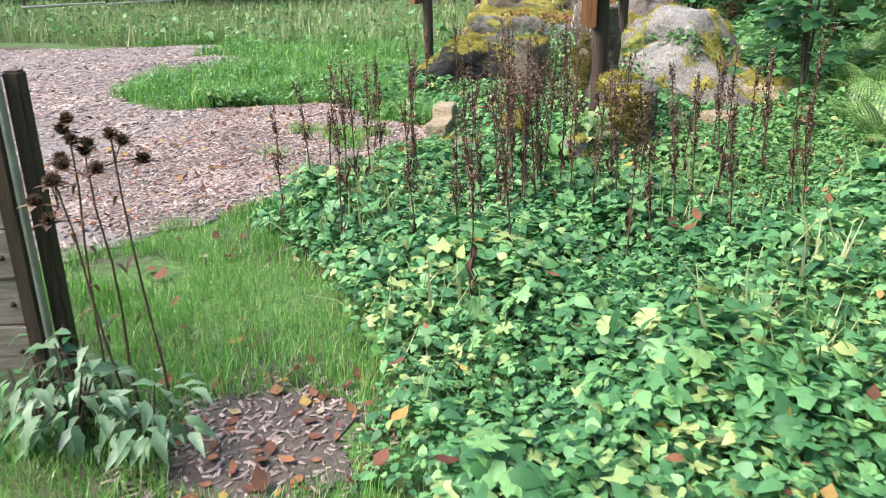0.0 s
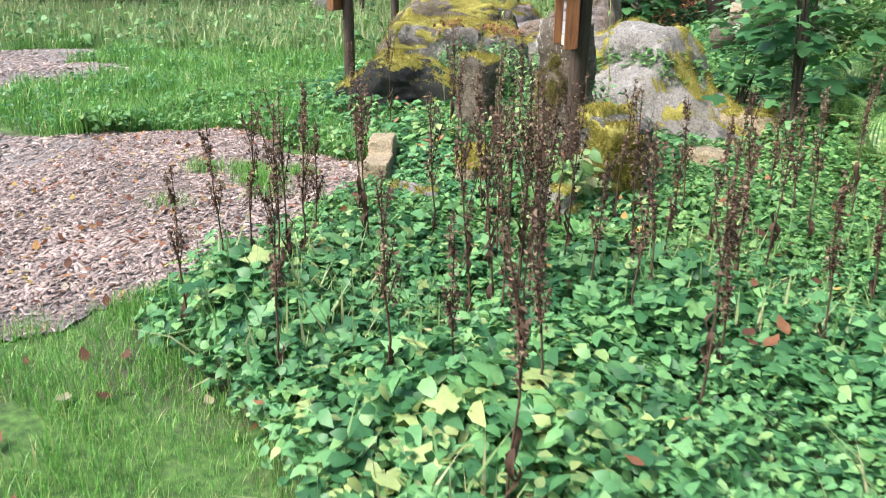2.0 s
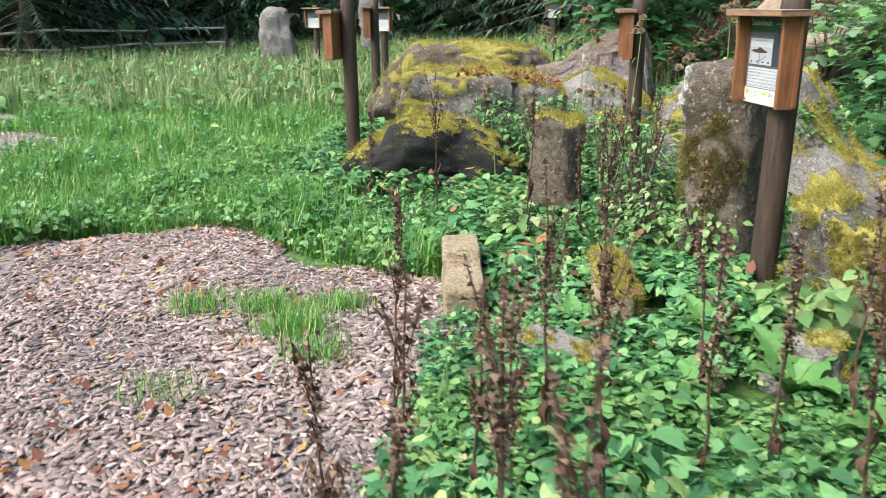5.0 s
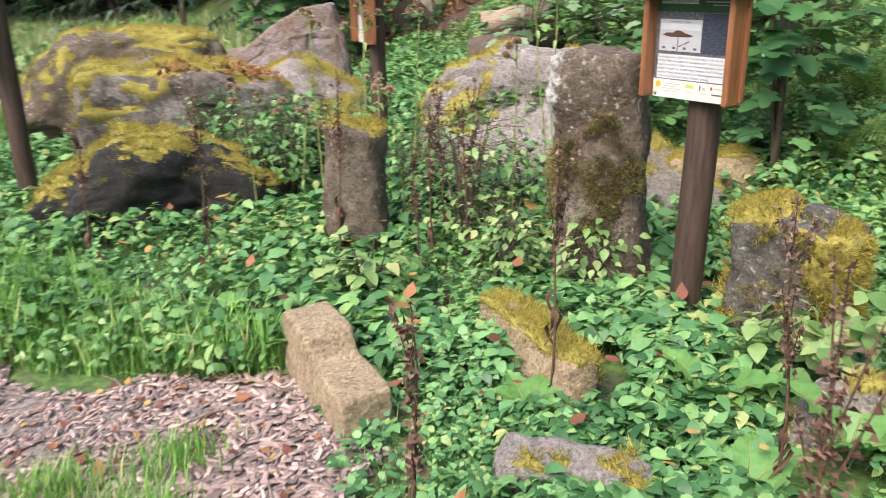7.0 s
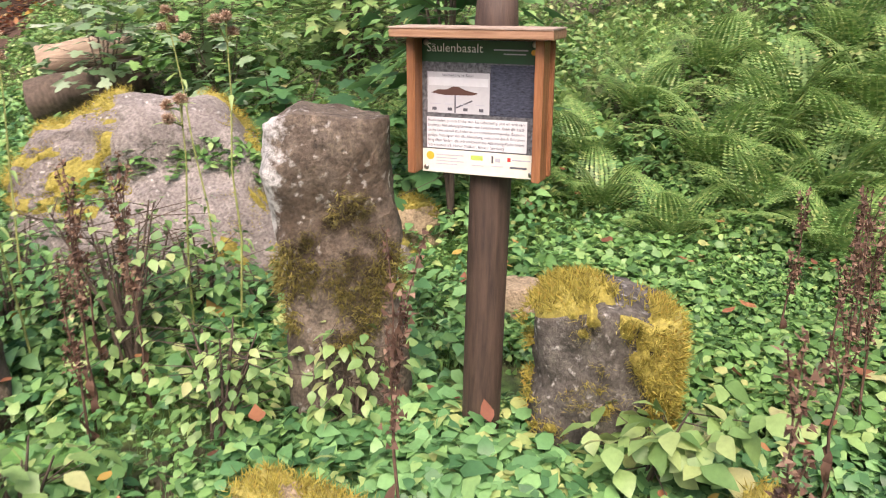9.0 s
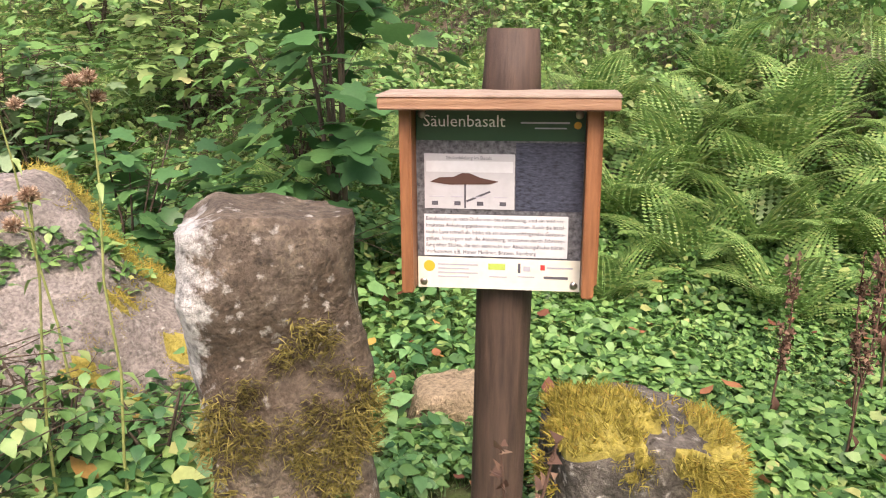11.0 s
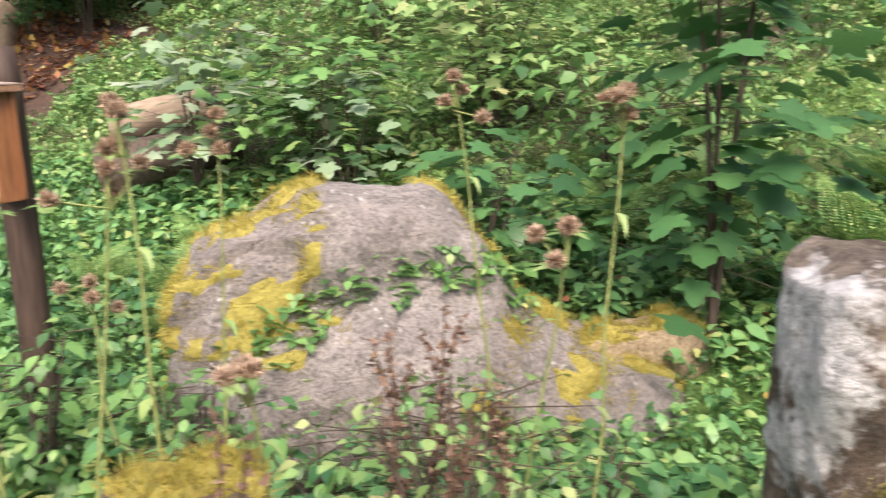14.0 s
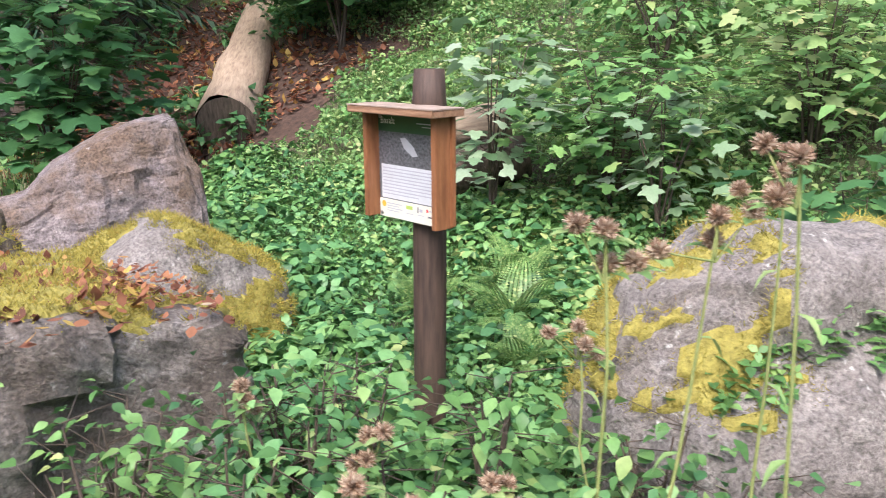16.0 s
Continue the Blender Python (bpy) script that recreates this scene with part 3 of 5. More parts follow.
rock("short_basalt_column", 0.48, 5.22, -25, (0.36, 0.32, 0.82), M_BASALT, "short dark basalt column with mossy top", 8, 6, (0.85, 0.85), (0, 0), 0.035, moss=0.6, moss_at=-0.1, prism=4, top=[(-0.18, 0.84), (0.0, 0.81), (0.18, 0.76)], cuts=26)
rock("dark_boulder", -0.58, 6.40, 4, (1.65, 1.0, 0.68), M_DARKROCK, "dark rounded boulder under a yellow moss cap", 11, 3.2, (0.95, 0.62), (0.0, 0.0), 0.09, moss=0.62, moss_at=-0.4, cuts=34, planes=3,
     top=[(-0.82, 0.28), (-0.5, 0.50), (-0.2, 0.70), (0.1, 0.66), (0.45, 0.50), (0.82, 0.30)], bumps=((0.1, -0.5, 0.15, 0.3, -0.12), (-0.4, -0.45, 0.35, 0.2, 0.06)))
rock("hump_boulder", 2.26, 5.93, -40, (2.25, 1.15, 1.05), M_PALEROCK, "large pale grey boulder with mossy shoulders", 14, 5.5, (1.0, 0.5), (0, 0.05), 0.060, facets=0.02,
     top=[(-1.15, 0.62), (-0.95, 0.88), (-0.66, 1.0), (-0.5, 1.07), (-0.05, 1.06), (0.06, 0.98), (0.25, 0.66), (0.55, 0.42), (0.95, 0.16), (1.15, 0.05)],
     bumps=((-0.25, -0.35, 0.76, 0.11, -0.11), (-0.5, -0.38, 0.68, 0.11, -0.11), (-0.02, -0.36, 0.72, 0.11, -0.10), (-0.2, -0.5, 0.5, 0.25, 0.10), (0.2, -0.5, 0.3, 0.25, 0.09), (-0.6, -0.55, 0.35, 0.25, 0.08)),
     vine=lambda c, n: n.y < -0.05 and abs(c.z - (0.78 - 0.6 * (c.x + 0.15) ** 2) + 0.06 * noise.noise(c * 6)) < 0.085 and -0.8 < c.x < 0.35,
     moss=2.0, side_moss=lambda c, n: (c.x < -0.52 + 0.1 * noise.noise(c * 4) and c.z > 0.5 and n.z > -0.1) or (n.z > 0.15 and c.x > 0.03 and c.y > -0.16 + 0.12 * noise.noise(c * 5)) or (c.y > 0.12 and n.z > 0.2 and abs(c.x + 0.3) > 0.2) or (n.y < -0.1 and 0.12 < c.z < 0.6 and c.x > -0.3 and noise.noise(c * 4.3) > 0.06), cuts=44)
rock("flat_ledge_boulder", -0.3, 8.1, 0, (1.75, 1.2, 0.80), M_LEDGE, "broad flat grey boulder strewn with leaves and moss", 17, 12, (0.97, 0.92), (0, 0), 0.04, moss=0.7, moss_at=-0.12, side_moss=lambda c, n: n.z > -0.1 and c.z > 0.5 and c.x < -0.1 and noise.noise(c * 3) > 0.1, cuts=34, facets=0.03, smooth=False,
     top=[(-0.88, 0.93), (0.1, 0.89), (0.5, 0.82), (0.88, 0.68)], bumps=((0.3, -0.6, 0.3, 0.25, -0.10), (-0.2, -0.6, 0.55, 0.25, 0.05)))
rock("layered_mossy_boulder", -0.78, 9.4, 8, (2.3, 1.3, 1.12), M_BASALT, "brown layered boulder with thick moss", 19, 3.2, (0.75, 0.7), (0.1, 0), 0.09, planes=8, moss=0.3, moss_at=-0.12, cuts=28)
rock("mossy_wedge_boulder", 0.80, 9.12, -8, (1.45, 0.9, 0.86), M_PALEROCK, "low grey wedge of rock with bright moss", 23, 6, (1.0, 0.6), (0, 0.1), 0.035, moss=0.5, moss_at=0.0, side_moss=lambda c, n: n.z > 0.15 and c.x > 0.12, cuts=28,
     top=[(-0.78, 0.44), (-0.5, 0.60), (0.0, 0.85), (0.2, 0.80), (0.6, 0.56), (0.78, 0.40)])
rock("leaning_slab", 0.64, 10.35, -14, (2.0, 0.7, 1.2), M_SLAB, "leaning purple-grey rock slab with layered bedding", 27, 16, (1.0, 0.55), (0, 0.16), 0.05, facets=0.015, cuts=40, smooth=False,
     top=[(-1.0, 0.62), (-0.5, 0.76), (-0.1, 0.86), (0.1, 1.04), (0.5, 1.22), (0.84, 1.30), (0.92, 1.05), (1.0, 0.5)], bumps=((0.5, -0.3, 0.6, 0.16, -0.07), (0.1, -0.3, 0.5, 0.18, 0.05), (-0.4, -0.3, 0.4, 0.2, -0.05)))
rock("brown_side_boulder", -0.15, 11.4, 15, (1.2, 0.9, 1.0), M_SLAB, "brown boulder behind the slab", 29, 3, (0.7, 0.7), (0, 0), 0.1, moss=0.6, moss_at=-0.1)
rock("tan_stone_block", 0.0, 3.66, 10, (0.23, 0.66, 0.30), M_TANROCK, "stepped tan sandstone block beside the path", 31, 16, (0.95, 0.97), (0, 0), 0.010, cuts=30, facets=0.004,
     top=[(-0.33, 0.215), (0.0, 0.225), (0.04, 0.325), (0.33, 0.335)], top_axis=1)
rock("mossy_stone_bar", 0.79, 3.53, 4, (0.20, 0.76, 0.27), M_TANROCK, "long stone bar with a moss ridge", 33, 9, (0.8, 0.97), (0, 0), 0.022, moss=0.5, moss_at=-0.3, side_moss=lambda c, n: n.x > 0.2 and c.z > 0.14, cuts=24)
rock("flat_edge_stone", 0.53, 2.73, 46, (0.22, 0.54, 0.21), M_PALEROCK, "flat grey edging stone with moss", 37, 6, (0.8, 0.9), (0, 0), 0.03, moss=0.55, moss_at=0.05, cuts=14)
rock("whitish_small_stone", 1.53, 2.67, -38, (0.38, 0.22, 0.32), M_PALEROCK, "small whitish stone with moss patch", 41, 4, (0.7, 0.7), (0, 0), 0.05, moss=0.5, moss_at=0.2, cuts=14)
rock("tan_field_stone", 2.63, 4.14, -55, (0.50, 0.30, 0.27), M_TANROCK, "tan rough field stone in the undergrowth", 43, 8, (0.88, 0.8), (0, 0), 0.04, keep_free=1.2, top=[(-0.25, 0.27), (0.05, 0.28), (0.25, 0.20)], cuts=16, planes=6)
rock("low_mossy_stone", 3.05, 5.35, -35, (0.75, 0.3, 0.32), M_TANROCK, "low tan stone with yellow moss", 47, 3.5, (0.8, 0.7), (0, 0), 0.04, moss=0.5, moss_at=-0.05, cuts=14)
rock("standing_pale_stone", -6.2, 18.6, 20, (0.95, 0.7, 1.45), M_PALEROCK, "pale standing stone in the meadow", 51, 4, (0.7, 0.7), (-0.1, 0), 0.1, cuts=14)
rock("standing_white_stone", -4.6, 21.5, 0, (0.7, 0.6, 1.9), M_PALEROCK, "white-topped standing stone in the meadow", 53, 4, (0.8, 0.8), (0, 0), 0.1, cuts=14)
rock("tall_grey_stone", 1.95, 17.5, 10, (1.0, 0.7, 2.1), M_SLAB, "tall grey standing stone far behind", 57, 4, (0.75, 0.8), (0.1, 0), 0.12, cuts=14)


# ---- signs ----
def boxm(w, d, h, at=(0, 0, 0), bevel=0.0, turn=None):
    bm = bmesh.new()
    bmesh.ops.create_cube(bm, size=1.0)
    bmesh.ops.scale(bm, vec=(w, d, h), verts=bm.verts[:])
    if bevel:
        bmesh.ops.bevel(bm, geom=bm.edges[:], offset=bevel, segments=2, affect="EDGES")
    if turn:
        bmesh.ops.rotate(bm, verts=bm.verts[:], matrix=turn)
    bmesh.ops.translate(bm, vec=at, verts=bm.verts[:])
    return bm


def round_post(r, h, seed=0, top_bevel=0.008):
    bm = bmesh.new()
    rows = 14
    rings = []
    for i in range(rows + 1):
        z = -0.15 + (h + 0.15) * i / rows
        rr = r - (top_bevel if i == rows else 0)
        ring = []
        for k in range(20):
            a = k * math.tau / 20
            w = rr * (1 + 0.03 * noise.noise(Vector((math.cos(a) * 1.5, math.sin(a) * 1.5, z * 2 + seed))))
            ring.append(bm.verts.new((w * math.cos(a), w * math.sin(a), z)))
        rings.append(ring)
    for a, b in zip(rings, rings[1:]):
        for k in range(20):
            bm.faces.new((a[k], a[(k + 1) % 20], b[(k + 1) % 20], b[k]))
    bm.faces.new(rings[-1])
    return bm


def lettering(name, text, size, at, material, parent, width=None, spacing=1.0):
    cu = bpy.data.curves.new(name, "FONT")
    cu.body, cu.size, cu.space_line, cu.resolution_u = text, size, spacing, 2
    tmp = new(name, cu)
    bpy.context.view_layer.update()
    me = bpy.data.meshes.new_from_object(tmp.evaluated_get(bpy.context.evaluated_depsgraph_get()))
    bpy.data.objects.remove(tmp)
    me.materials.clear()
    me.materials.append(material)
    ob = new(name, me)
    ob.parent = parent
    k = width / max(v.co.x for v in me.vertices) if width else 1
    ob.matrix_local = Matrix.Translation(at) @ Euler((radians(90), 0, 0)).to_matrix().to_4x4() @ Matrix.Diagonal((k, 1, 1, 1))
    return ob


def sheet(name, x0, x1, z0, z1, y, material, parent, thick=0.0006):
    return part(name, boxm(x1 - x0, thick, z1 - z0, ((x0 + x1) / 2, y, (z0 + z1) / 2)), material, parent)


def poly_plate(name, pts, y, material, parent):
    bm = bmesh.new()
    bm.faces.new([bm.verts.new((x, y, z)) for x, z in pts])
    return part(name, bm, material, parent)


def info_sign(x, y, yaw, label, title="", z0=1.055, detail=0, lean=0.0, post_h=1.605, seed=0):
    """Info board in a wooden frame with a small roof, on a round post. The board faces local -y."""
    s = thing("info_sign", pose(x, y, float(height(x, y)), 0, 0, yaw), label, "sign", "trail info signs")
    p = part("post", round_post(0.066, post_h, seed), M_POST, s, "dark stained round timber post", True)
    p.matrix_local = pose(-0.012, 0, 0, 0, lean, 0)
    z1 = z0 + 0.405
    part("backboard", boxm(0.44, 0.02, 0.40, (0, -0.076, (z0 + z1) / 2 + 0.008), 0.003), M_FRAME, s)
    for sx in (-1, 1):
        part("side_board", boxm(0.026, 0.085, 0.405, (sx * 0.196, -0.115, z1 - 0.1985), 0.003), M_FRAME, s, "red-brown stained side board")
    part("roof_board", boxm(0.49, 0.155, 0.026, (0, -0.125, z1 + 0.019), 0.003), M_ROOF, s, "overhanging weathered roof board")
    part("roof_edge", boxm(0.492, 0.156, 0.004, (0, -0.125, z1 + 0.0345)), M_CUT, s, "pale worn top edge")
    y = -0.1
    panel = part("panel", boxm(0.364, 0.004, 0.40, (0, y + 0.0025, (z0 + z1) / 2)), M_PDARK, s, "printed panel with a rock photograph")
    sheet("title_band", -0.181, 0.181, z1 - 0.068, z1 - 0.004, y - 0.001, M_PGREEN, panel)
    sheet("footer", -0.181, 0.181, z0 + 0.002, z0 + 0.074, y - 0.001, M_CREAM, panel)
    if title:
        lettering("title", title, 0.036, (-0.166, y - 0.0025, z1 - 0.038), M_LETTER, panel, 0.178 if detail else 0.085)
    sheet("subtitle", 0.045, 0.148, z1 - 0.031, z1 - 0.027, y - 0.002, M_INKLT, panel)
    sheet("subtitle", 0.075, 0.142, z1 - 0.042, z1 - 0.039, y - 0.002, M_INKLT, panel)
    bm = bmesh.new()
    bmesh.ops.create_circle(bm, cap_ends=True, radius=0.008, segments=14, matrix=Matrix.Translation((0.165, y - 0.002, z1 - 0.034)) @ Matrix.Rotation(radians(90), 4, "X"))
    part("emblem", bm, M_ORANGE, panel)
    sheet("text_field", -0.166, 0.152, z0 + 0.078, z0 + (0.173 if detail else 0.21), y - 0.001, M_WHITE, panel)
    if detail:
        sheet("column_photo", 0.036, 0.180, z0 + 0.184, z1 - 0.072, y - 0.001, M_PBLUE, panel)
        sheet("diagram", -0.164, 0.034, z0 + 0.186, z0 + 0.308, y - 0.0012, M_PGREY, panel)
        sheet("diagram_sky", -0.160, 0.030, z0 + 0.268, z0 + 0.292, y - 0.002, M_WHITE, panel)
        poly_plate("diagram_cap", [(-0.152, z0 + .246), (-0.11, z0 + .240), (-0.02, z0 + .242), (0.0, z0 + .248), (-0.04, z0 + .256), (-0.064, z0 + .266), (-0.082, z0 + .266), (-0.1, z0 + .257), (-0.13, z0 + .256)], y - 0.0026, M_BROWNINK, panel)
        sheet("diagram_vent", -0.076, -0.072, z0 + 0.188, z0 + 0.241, y - 0.0026, M_INK, panel)
        poly_plate("diagram_dyke", [(-0.072, z0 + .205), (-0.070, z0 + .201), (-0.018, z0 + .224), (-0.020, z0 + .228)], y - 0.0026, M_INK, panel)
        for k in range(4):
            sheet("caption", -0.154 + k * 0.048, -0.120 + k * 0.046, z0 + 0.212, z0 + 0.2145, y - 0.0024, M_INKLT, panel)
            sheet("pictogram", -0.148 + k * 0.050, -0.134 + k * 0.050, z0 + 0.194, z0 + 0.203, y - 0.0024, M_INK, panel)
        lettering("diagram_title", "Säulenbildung im Basalt", 0.0105, (-0.116, y - 0.0026, z0 + 0.296), M_INK, panel, 0.100)
        lines = ["Basaltsäulen, je nach Dicke vier- bis siebenseitig, sind ein weit ver-", "breitetes Abkühlungsphänomen von Lavaströmen. Kühlt die basal-", "tische Lava schnell ab, bildet sie ein zusammenhängendes Gesteins-",
                 "gefüge. Verzögert sich die Abkühlung, entstehen durch Schrump-", "fung öfter Säulen, die sich senkrecht zur Abkühlungsfläche bilden.", "Vorkommen z.B. Hoher Meißner, Bilstein, Stirnberg"]
        for k, ln in enumerate(lines):
            lettering("text_line", ln, 0.0128, (-0.162, y - 0.0022, z0 + 0.1590 - 0.0151 * k), M_INK, panel, 0.245 if k == 5 else 0.308)
    else:
        for k in range(9):
            sheet("text_line", -0.158, 0.142 - (0.09 if k == 8 else 0), z0 + 0.194 - k * 0.0125, z0 + 0.1985 - k * 0.0125, y - 0.002, M_INKLT, panel)
        if title:
            poly_plate("photo_highlight", [(-0.05, z1 - .09), (-0.02, z1 - .085), (0.03, z1 - .12), (0.05, z1 - .15), (0.02, z1 - .155), (-0.03, z1 - .125)], y - 0.002, M_PGREY, panel)
    bm = bmesh.new()
    bmesh.ops.create_circle(bm, cap_ends=True, radius=0.013, segments=16, matrix=Matrix.Translation((-0.155, y - 0.002, z0 + 0.053)) @ Matrix.Rotation(radians(90), 4, "X"))
    part("emblem", bm, M_ORANGE, panel)
    for k in range(4):
        sheet("footer_text", -0.136, -0.045 - (k % 2) * 0.02, z0 + 0.056 - k * 0.0095, z0 + 0.0595 - k * 0.0095, y - 0.002, M_INKLT, panel)
    for x0, x1, za, zb, mm in ((-0.022, 0.016, 0.048, 0.062, M_LIME), (0.044, 0.05, 0.042, 0.064, M_INK), (0.056, 0.072, 0.046, 0.058, M_INKLT), (0.094, 0.104, 0.05, 0.062, M_RED), (0.108, 0.165, 0.054, 0.058, M_INKLT),
                               (0.102, 0.155, 0.03, 0.036, M_INK), (-0.02, 0.02, 0.03, 0.033, M_INKLT), (0.044, 0.082, 0.032, 0.035, M_INKLT)):
        sheet("footer_mark", x0, x1, z0 + za, z0 + zb, y - 0.002, mm, panel)
    for sx, sz in ((-0.168, z0 + 0.016), (0.168, z0 + 0.016), (-0.168, z1 - 0.012), (0.168, z1 - 0.012)):
        bm = bmesh.new()
        bmesh.ops.create_uvsphere(bm, u_segments=10, v_segments=6, radius=0.009)
        bmesh.ops.scale(bm, vec=(1, 0.5, 1), verts=bm.verts[:])
        bmesh.ops.translate(bm, vec=(sx, y - 0.002, sz), verts=bm.verts[:])
        part("screw", bm, M_STEEL, panel, "round screw head", True)
    STONES.append((x, s.location.y, 0.07))
    return s


info_sign(1.555, 3.59, -72.7, "brown framed info board about columnar basalt on dark post", "Säulenbasalt", 1.035, 1, 1.2)
info_sign(1.18, 7.27, -89, "brown framed info board about basalt on dark post", "Basalt", 1.03, 0, 0.6, 1.6, 2)
info_sign(-1.45, 6.95, -100, "info board on a dark post beside the mossy boulder", "", 1.05, 0, 0.5, 1.66, 3)
info_sign(-2.25, 11.5, -75, "brown info board on a post in the meadow", "", 1.05, 0, 0, 1.6, 4)
info_sign(-2.9, 15.2, -20, "small info board on a post in the tall grass", "", 1.05, 0, 0, 1.5, 5)
info_sign(-5.1, 18.0, -20, "small info board far off in the tall grass", "", 1.0, 0, 0, 1.5, 6)
info_sign(0.27, 21.0, -20, "small info board behind the boulders", "", 1.0, 0, 0, 1.5, 7)

# ---- timber wall at the start ----
hut = thing("timber_board_wall", pose(0.36, -1.66, 0, 0, 0, 24), "grey weathered board wall with square end batten", "timber wall")
for k in range(6):
    part("board", boxm(1.5, 0.035, 0.196, (-0.83, 0.010 * (k % 2), 0.25 + k * 0.2), 0.006), M_OLDWOOD, hut)
    for nx in (-0.13, -0.9):
        bm = bmesh.new()
        bmesh.ops.create_uvsphere(bm, u_segments=8, v_segments=5, radius=0.012)
        bmesh.ops.translate(bm, vec=(nx, -0.017 + 0.01 * (k % 2), 0.24 + k * 0.2), verts=bm.verts[:])
        part("knot", bm, M_POST, hut, "dark knot", True)
part("end_batten", boxm(0.06, 0.09, 1.30, (-0.045, -0.02, 0.72), 0.006), M_POST, hut, "dark end batten")
part("pale_edge", boxm(0.014, 0.05, 1.28, (-0.005, -0.03, 0.72), 0.003), M_RAIL, hut, "pale split edge of the batten")
b = part("corner_post", boxm(0.06, 0.07, 1.36, (0, 0, 0.66), 0.008), M_POST, hut, "dark squared corner post")
b.location = (0.034, 0.03, 0)
STONES.append((-0.15, -1.85, 0.3))


# ---- fallen trunk, cut logs, fence ----
def log(name, a, b, r0, r1, label, material=M_LOG, seed=0):
    a, b = Vector(a), Vector(b)
    L = (b - a).length
    ob = thing(name, Matrix.Translation(a) @ (b - a).to_track_quat("Y", "Z").to_matrix().to_4x4(), label, "log")
    bm = bmesh.new()
    rings = []
    for i in range(19):
        k = i / 18
        ring = []
        for j in range(22):
            an = j * math.tau / 22
            r = (r0 + (r1 - r0) * k) * (1 + 0.16 * noise.fractal(Vector((math.cos(an) * 1.2, k * 3, math.sin(an) * 1.2 + seed)), 0.8, 2, 3))
            ring.append(bm.verts.new((r * math.cos(an), L * k, r * math.sin(an))))
        rings.append(ring)
    for p0, p1 in zip(rings, rings[1:]):
        for j in range(22):
            bm.faces.new((p0[j], p1[j], p1[(j + 1) % 22], p0[(j + 1) % 22]))
    part("trunk", bm, material, ob, "", True)
    for yy, rr, nm in ((0.002, r0, "cut_face"), (L - 0.002, r1, "cut_face")):
        bm = bmesh.new()
        bmesh.ops.create_circle(bm, cap_ends=True, radius=rr * 0.97, segments=22, matrix=Matrix.Translation((0, yy, 0)) @ Matrix.Rotation(radians(90), 4, "X"))
        part(nm, bm, M_BARK, ob, "dark decayed end")
    return ob


log("fallen_trunk", (3.30, 13.1, 0.88), (5.6, 16.2, 2.15), 0.33, 0.30, "bare fallen tree trunk with mossy broken end", M_LOG)
log("cut_log", (3.02, 9.85, 0.62), (3.85, 9.2, 0.86), 0.20, 0.18, "cut log end lying in the undergrowth", M_BARK, 3)
log("cut_log", (3.22, 10.0, 0.97), (3.95, 9.5, 1.12), 0.15, 0.14, "cut log stacked on another", M_LOG, 5)


def fence(x0, y0, x1, y1, n):
    f = thing("rail_fence", pose(x0, y0, 0), "old rail fence with pale rails along the wood", "fence")
    dx, dy = (x1 - x0) / n, (y1 - y0) / n
    for i in range(n + 1):
        v, t = stick((dx * i, dy * i, -0.1), (dx * i, dy * i, 1.0), 0.05, 0.045, 7)
        mesh_ob("fence_post", v, t, M_BARK, f)
    for i in range(n):
        for zz in (0.5, 0.9):
            j = 0.06 * math.sin(i * 2.3 + zz * 7)
            v, t = stick((dx * i, dy * i - 0.06, zz + j), (dx * (i + 1), dy * (i + 1) - 0.06, zz - j), 0.04, 0.035, 6)
            mesh_ob("rail", v, t, M_RAIL, f)


fence(-17, 14.5, -9.2, 22.5, 5)


# ---- plants ----
BLADE = (np.array([(-.004, 0, 0), (.004, 0, 0), (-.003, .012, .09), (.003, .012, .09), (0, .06, .16)]), np.array([(0, 1, 3), (0, 3, 2), (2, 3, 4)]))
many = lambda n, L, W, h, blade: [compound(n, L, W, h, blade, s) for s in range(5)]
ELDER5, ELDER3 = many(5, 0.060, 0.040, 0.20, leaflet_lo), many(3, 0.068, 0.048, 0.18, leaflet_lo)
SMALL3, HILL5 = many(3, 0.050, 0.034, 0.14, leaflet_lo), many(5, 0.055, 0.034, 0.22, leaflet_lo)
LOBE = []
for k in range(5):
    blade_v, blade_t = lobed(0.085)
    blade_v = blade_v * (1 + 0.10 * np.random.default_rng(70 + k).normal(0, 1, blade_v.shape).clip(-1, 1)) + np.random.default_rng(80 + k).normal(0, 0.004, blade_v.shape)
    hh = 0.16 + 0.025 * k
    LOBE.append(joined([(turned(blade_v, 0.3 * (k - 2), (-0.25, 0.1, -0.05, 0.25, -0.4)[k], (0, 0.015, hh), 1.0, (0.3, -0.25, 0.1, -0.1, 0.0)[k]), blade_t), (np.array([(-.002, 0, 0), (.002, 0, 0), (0, .02, hh)]), np.array([(0, 1, 2)]))]))
COVER_LABEL = "dense green ground elder leaves covering the soil"
near_trail = lambda x, y: clear_of(TRAIL, x, y, 0.38)
bed = lambda x, y: inside(BED, x, y) & near_trail(x, y) & free(x, y)
front = lambda x, y: bed(x, y) & (y < 4.2) & (x - 3.9 + 0.18 * (y - 4) < 0.8)
low = lambda x, y: (x < 2.2) & (y > 2.3)
spread(ELDER5, field(30000, -1, 5.2, -3.4, 4.2, lambda x, y: front(x, y) & ~low(x, y) & (y < 1.8)), "ground_elder", M_ELDER, 0.5, 1.2, 0.38, COVER_LABEL, "ground cover")
spread(ELDER3, field(19000, -1, 5.2, -3.4, 4.2, lambda x, y: front(x, y) & ~low(x, y) & (y < 1.8)), "ground_elder", M_ELDER, 0.45, 1.1, 0.42, COVER_LABEL, "ground cover")
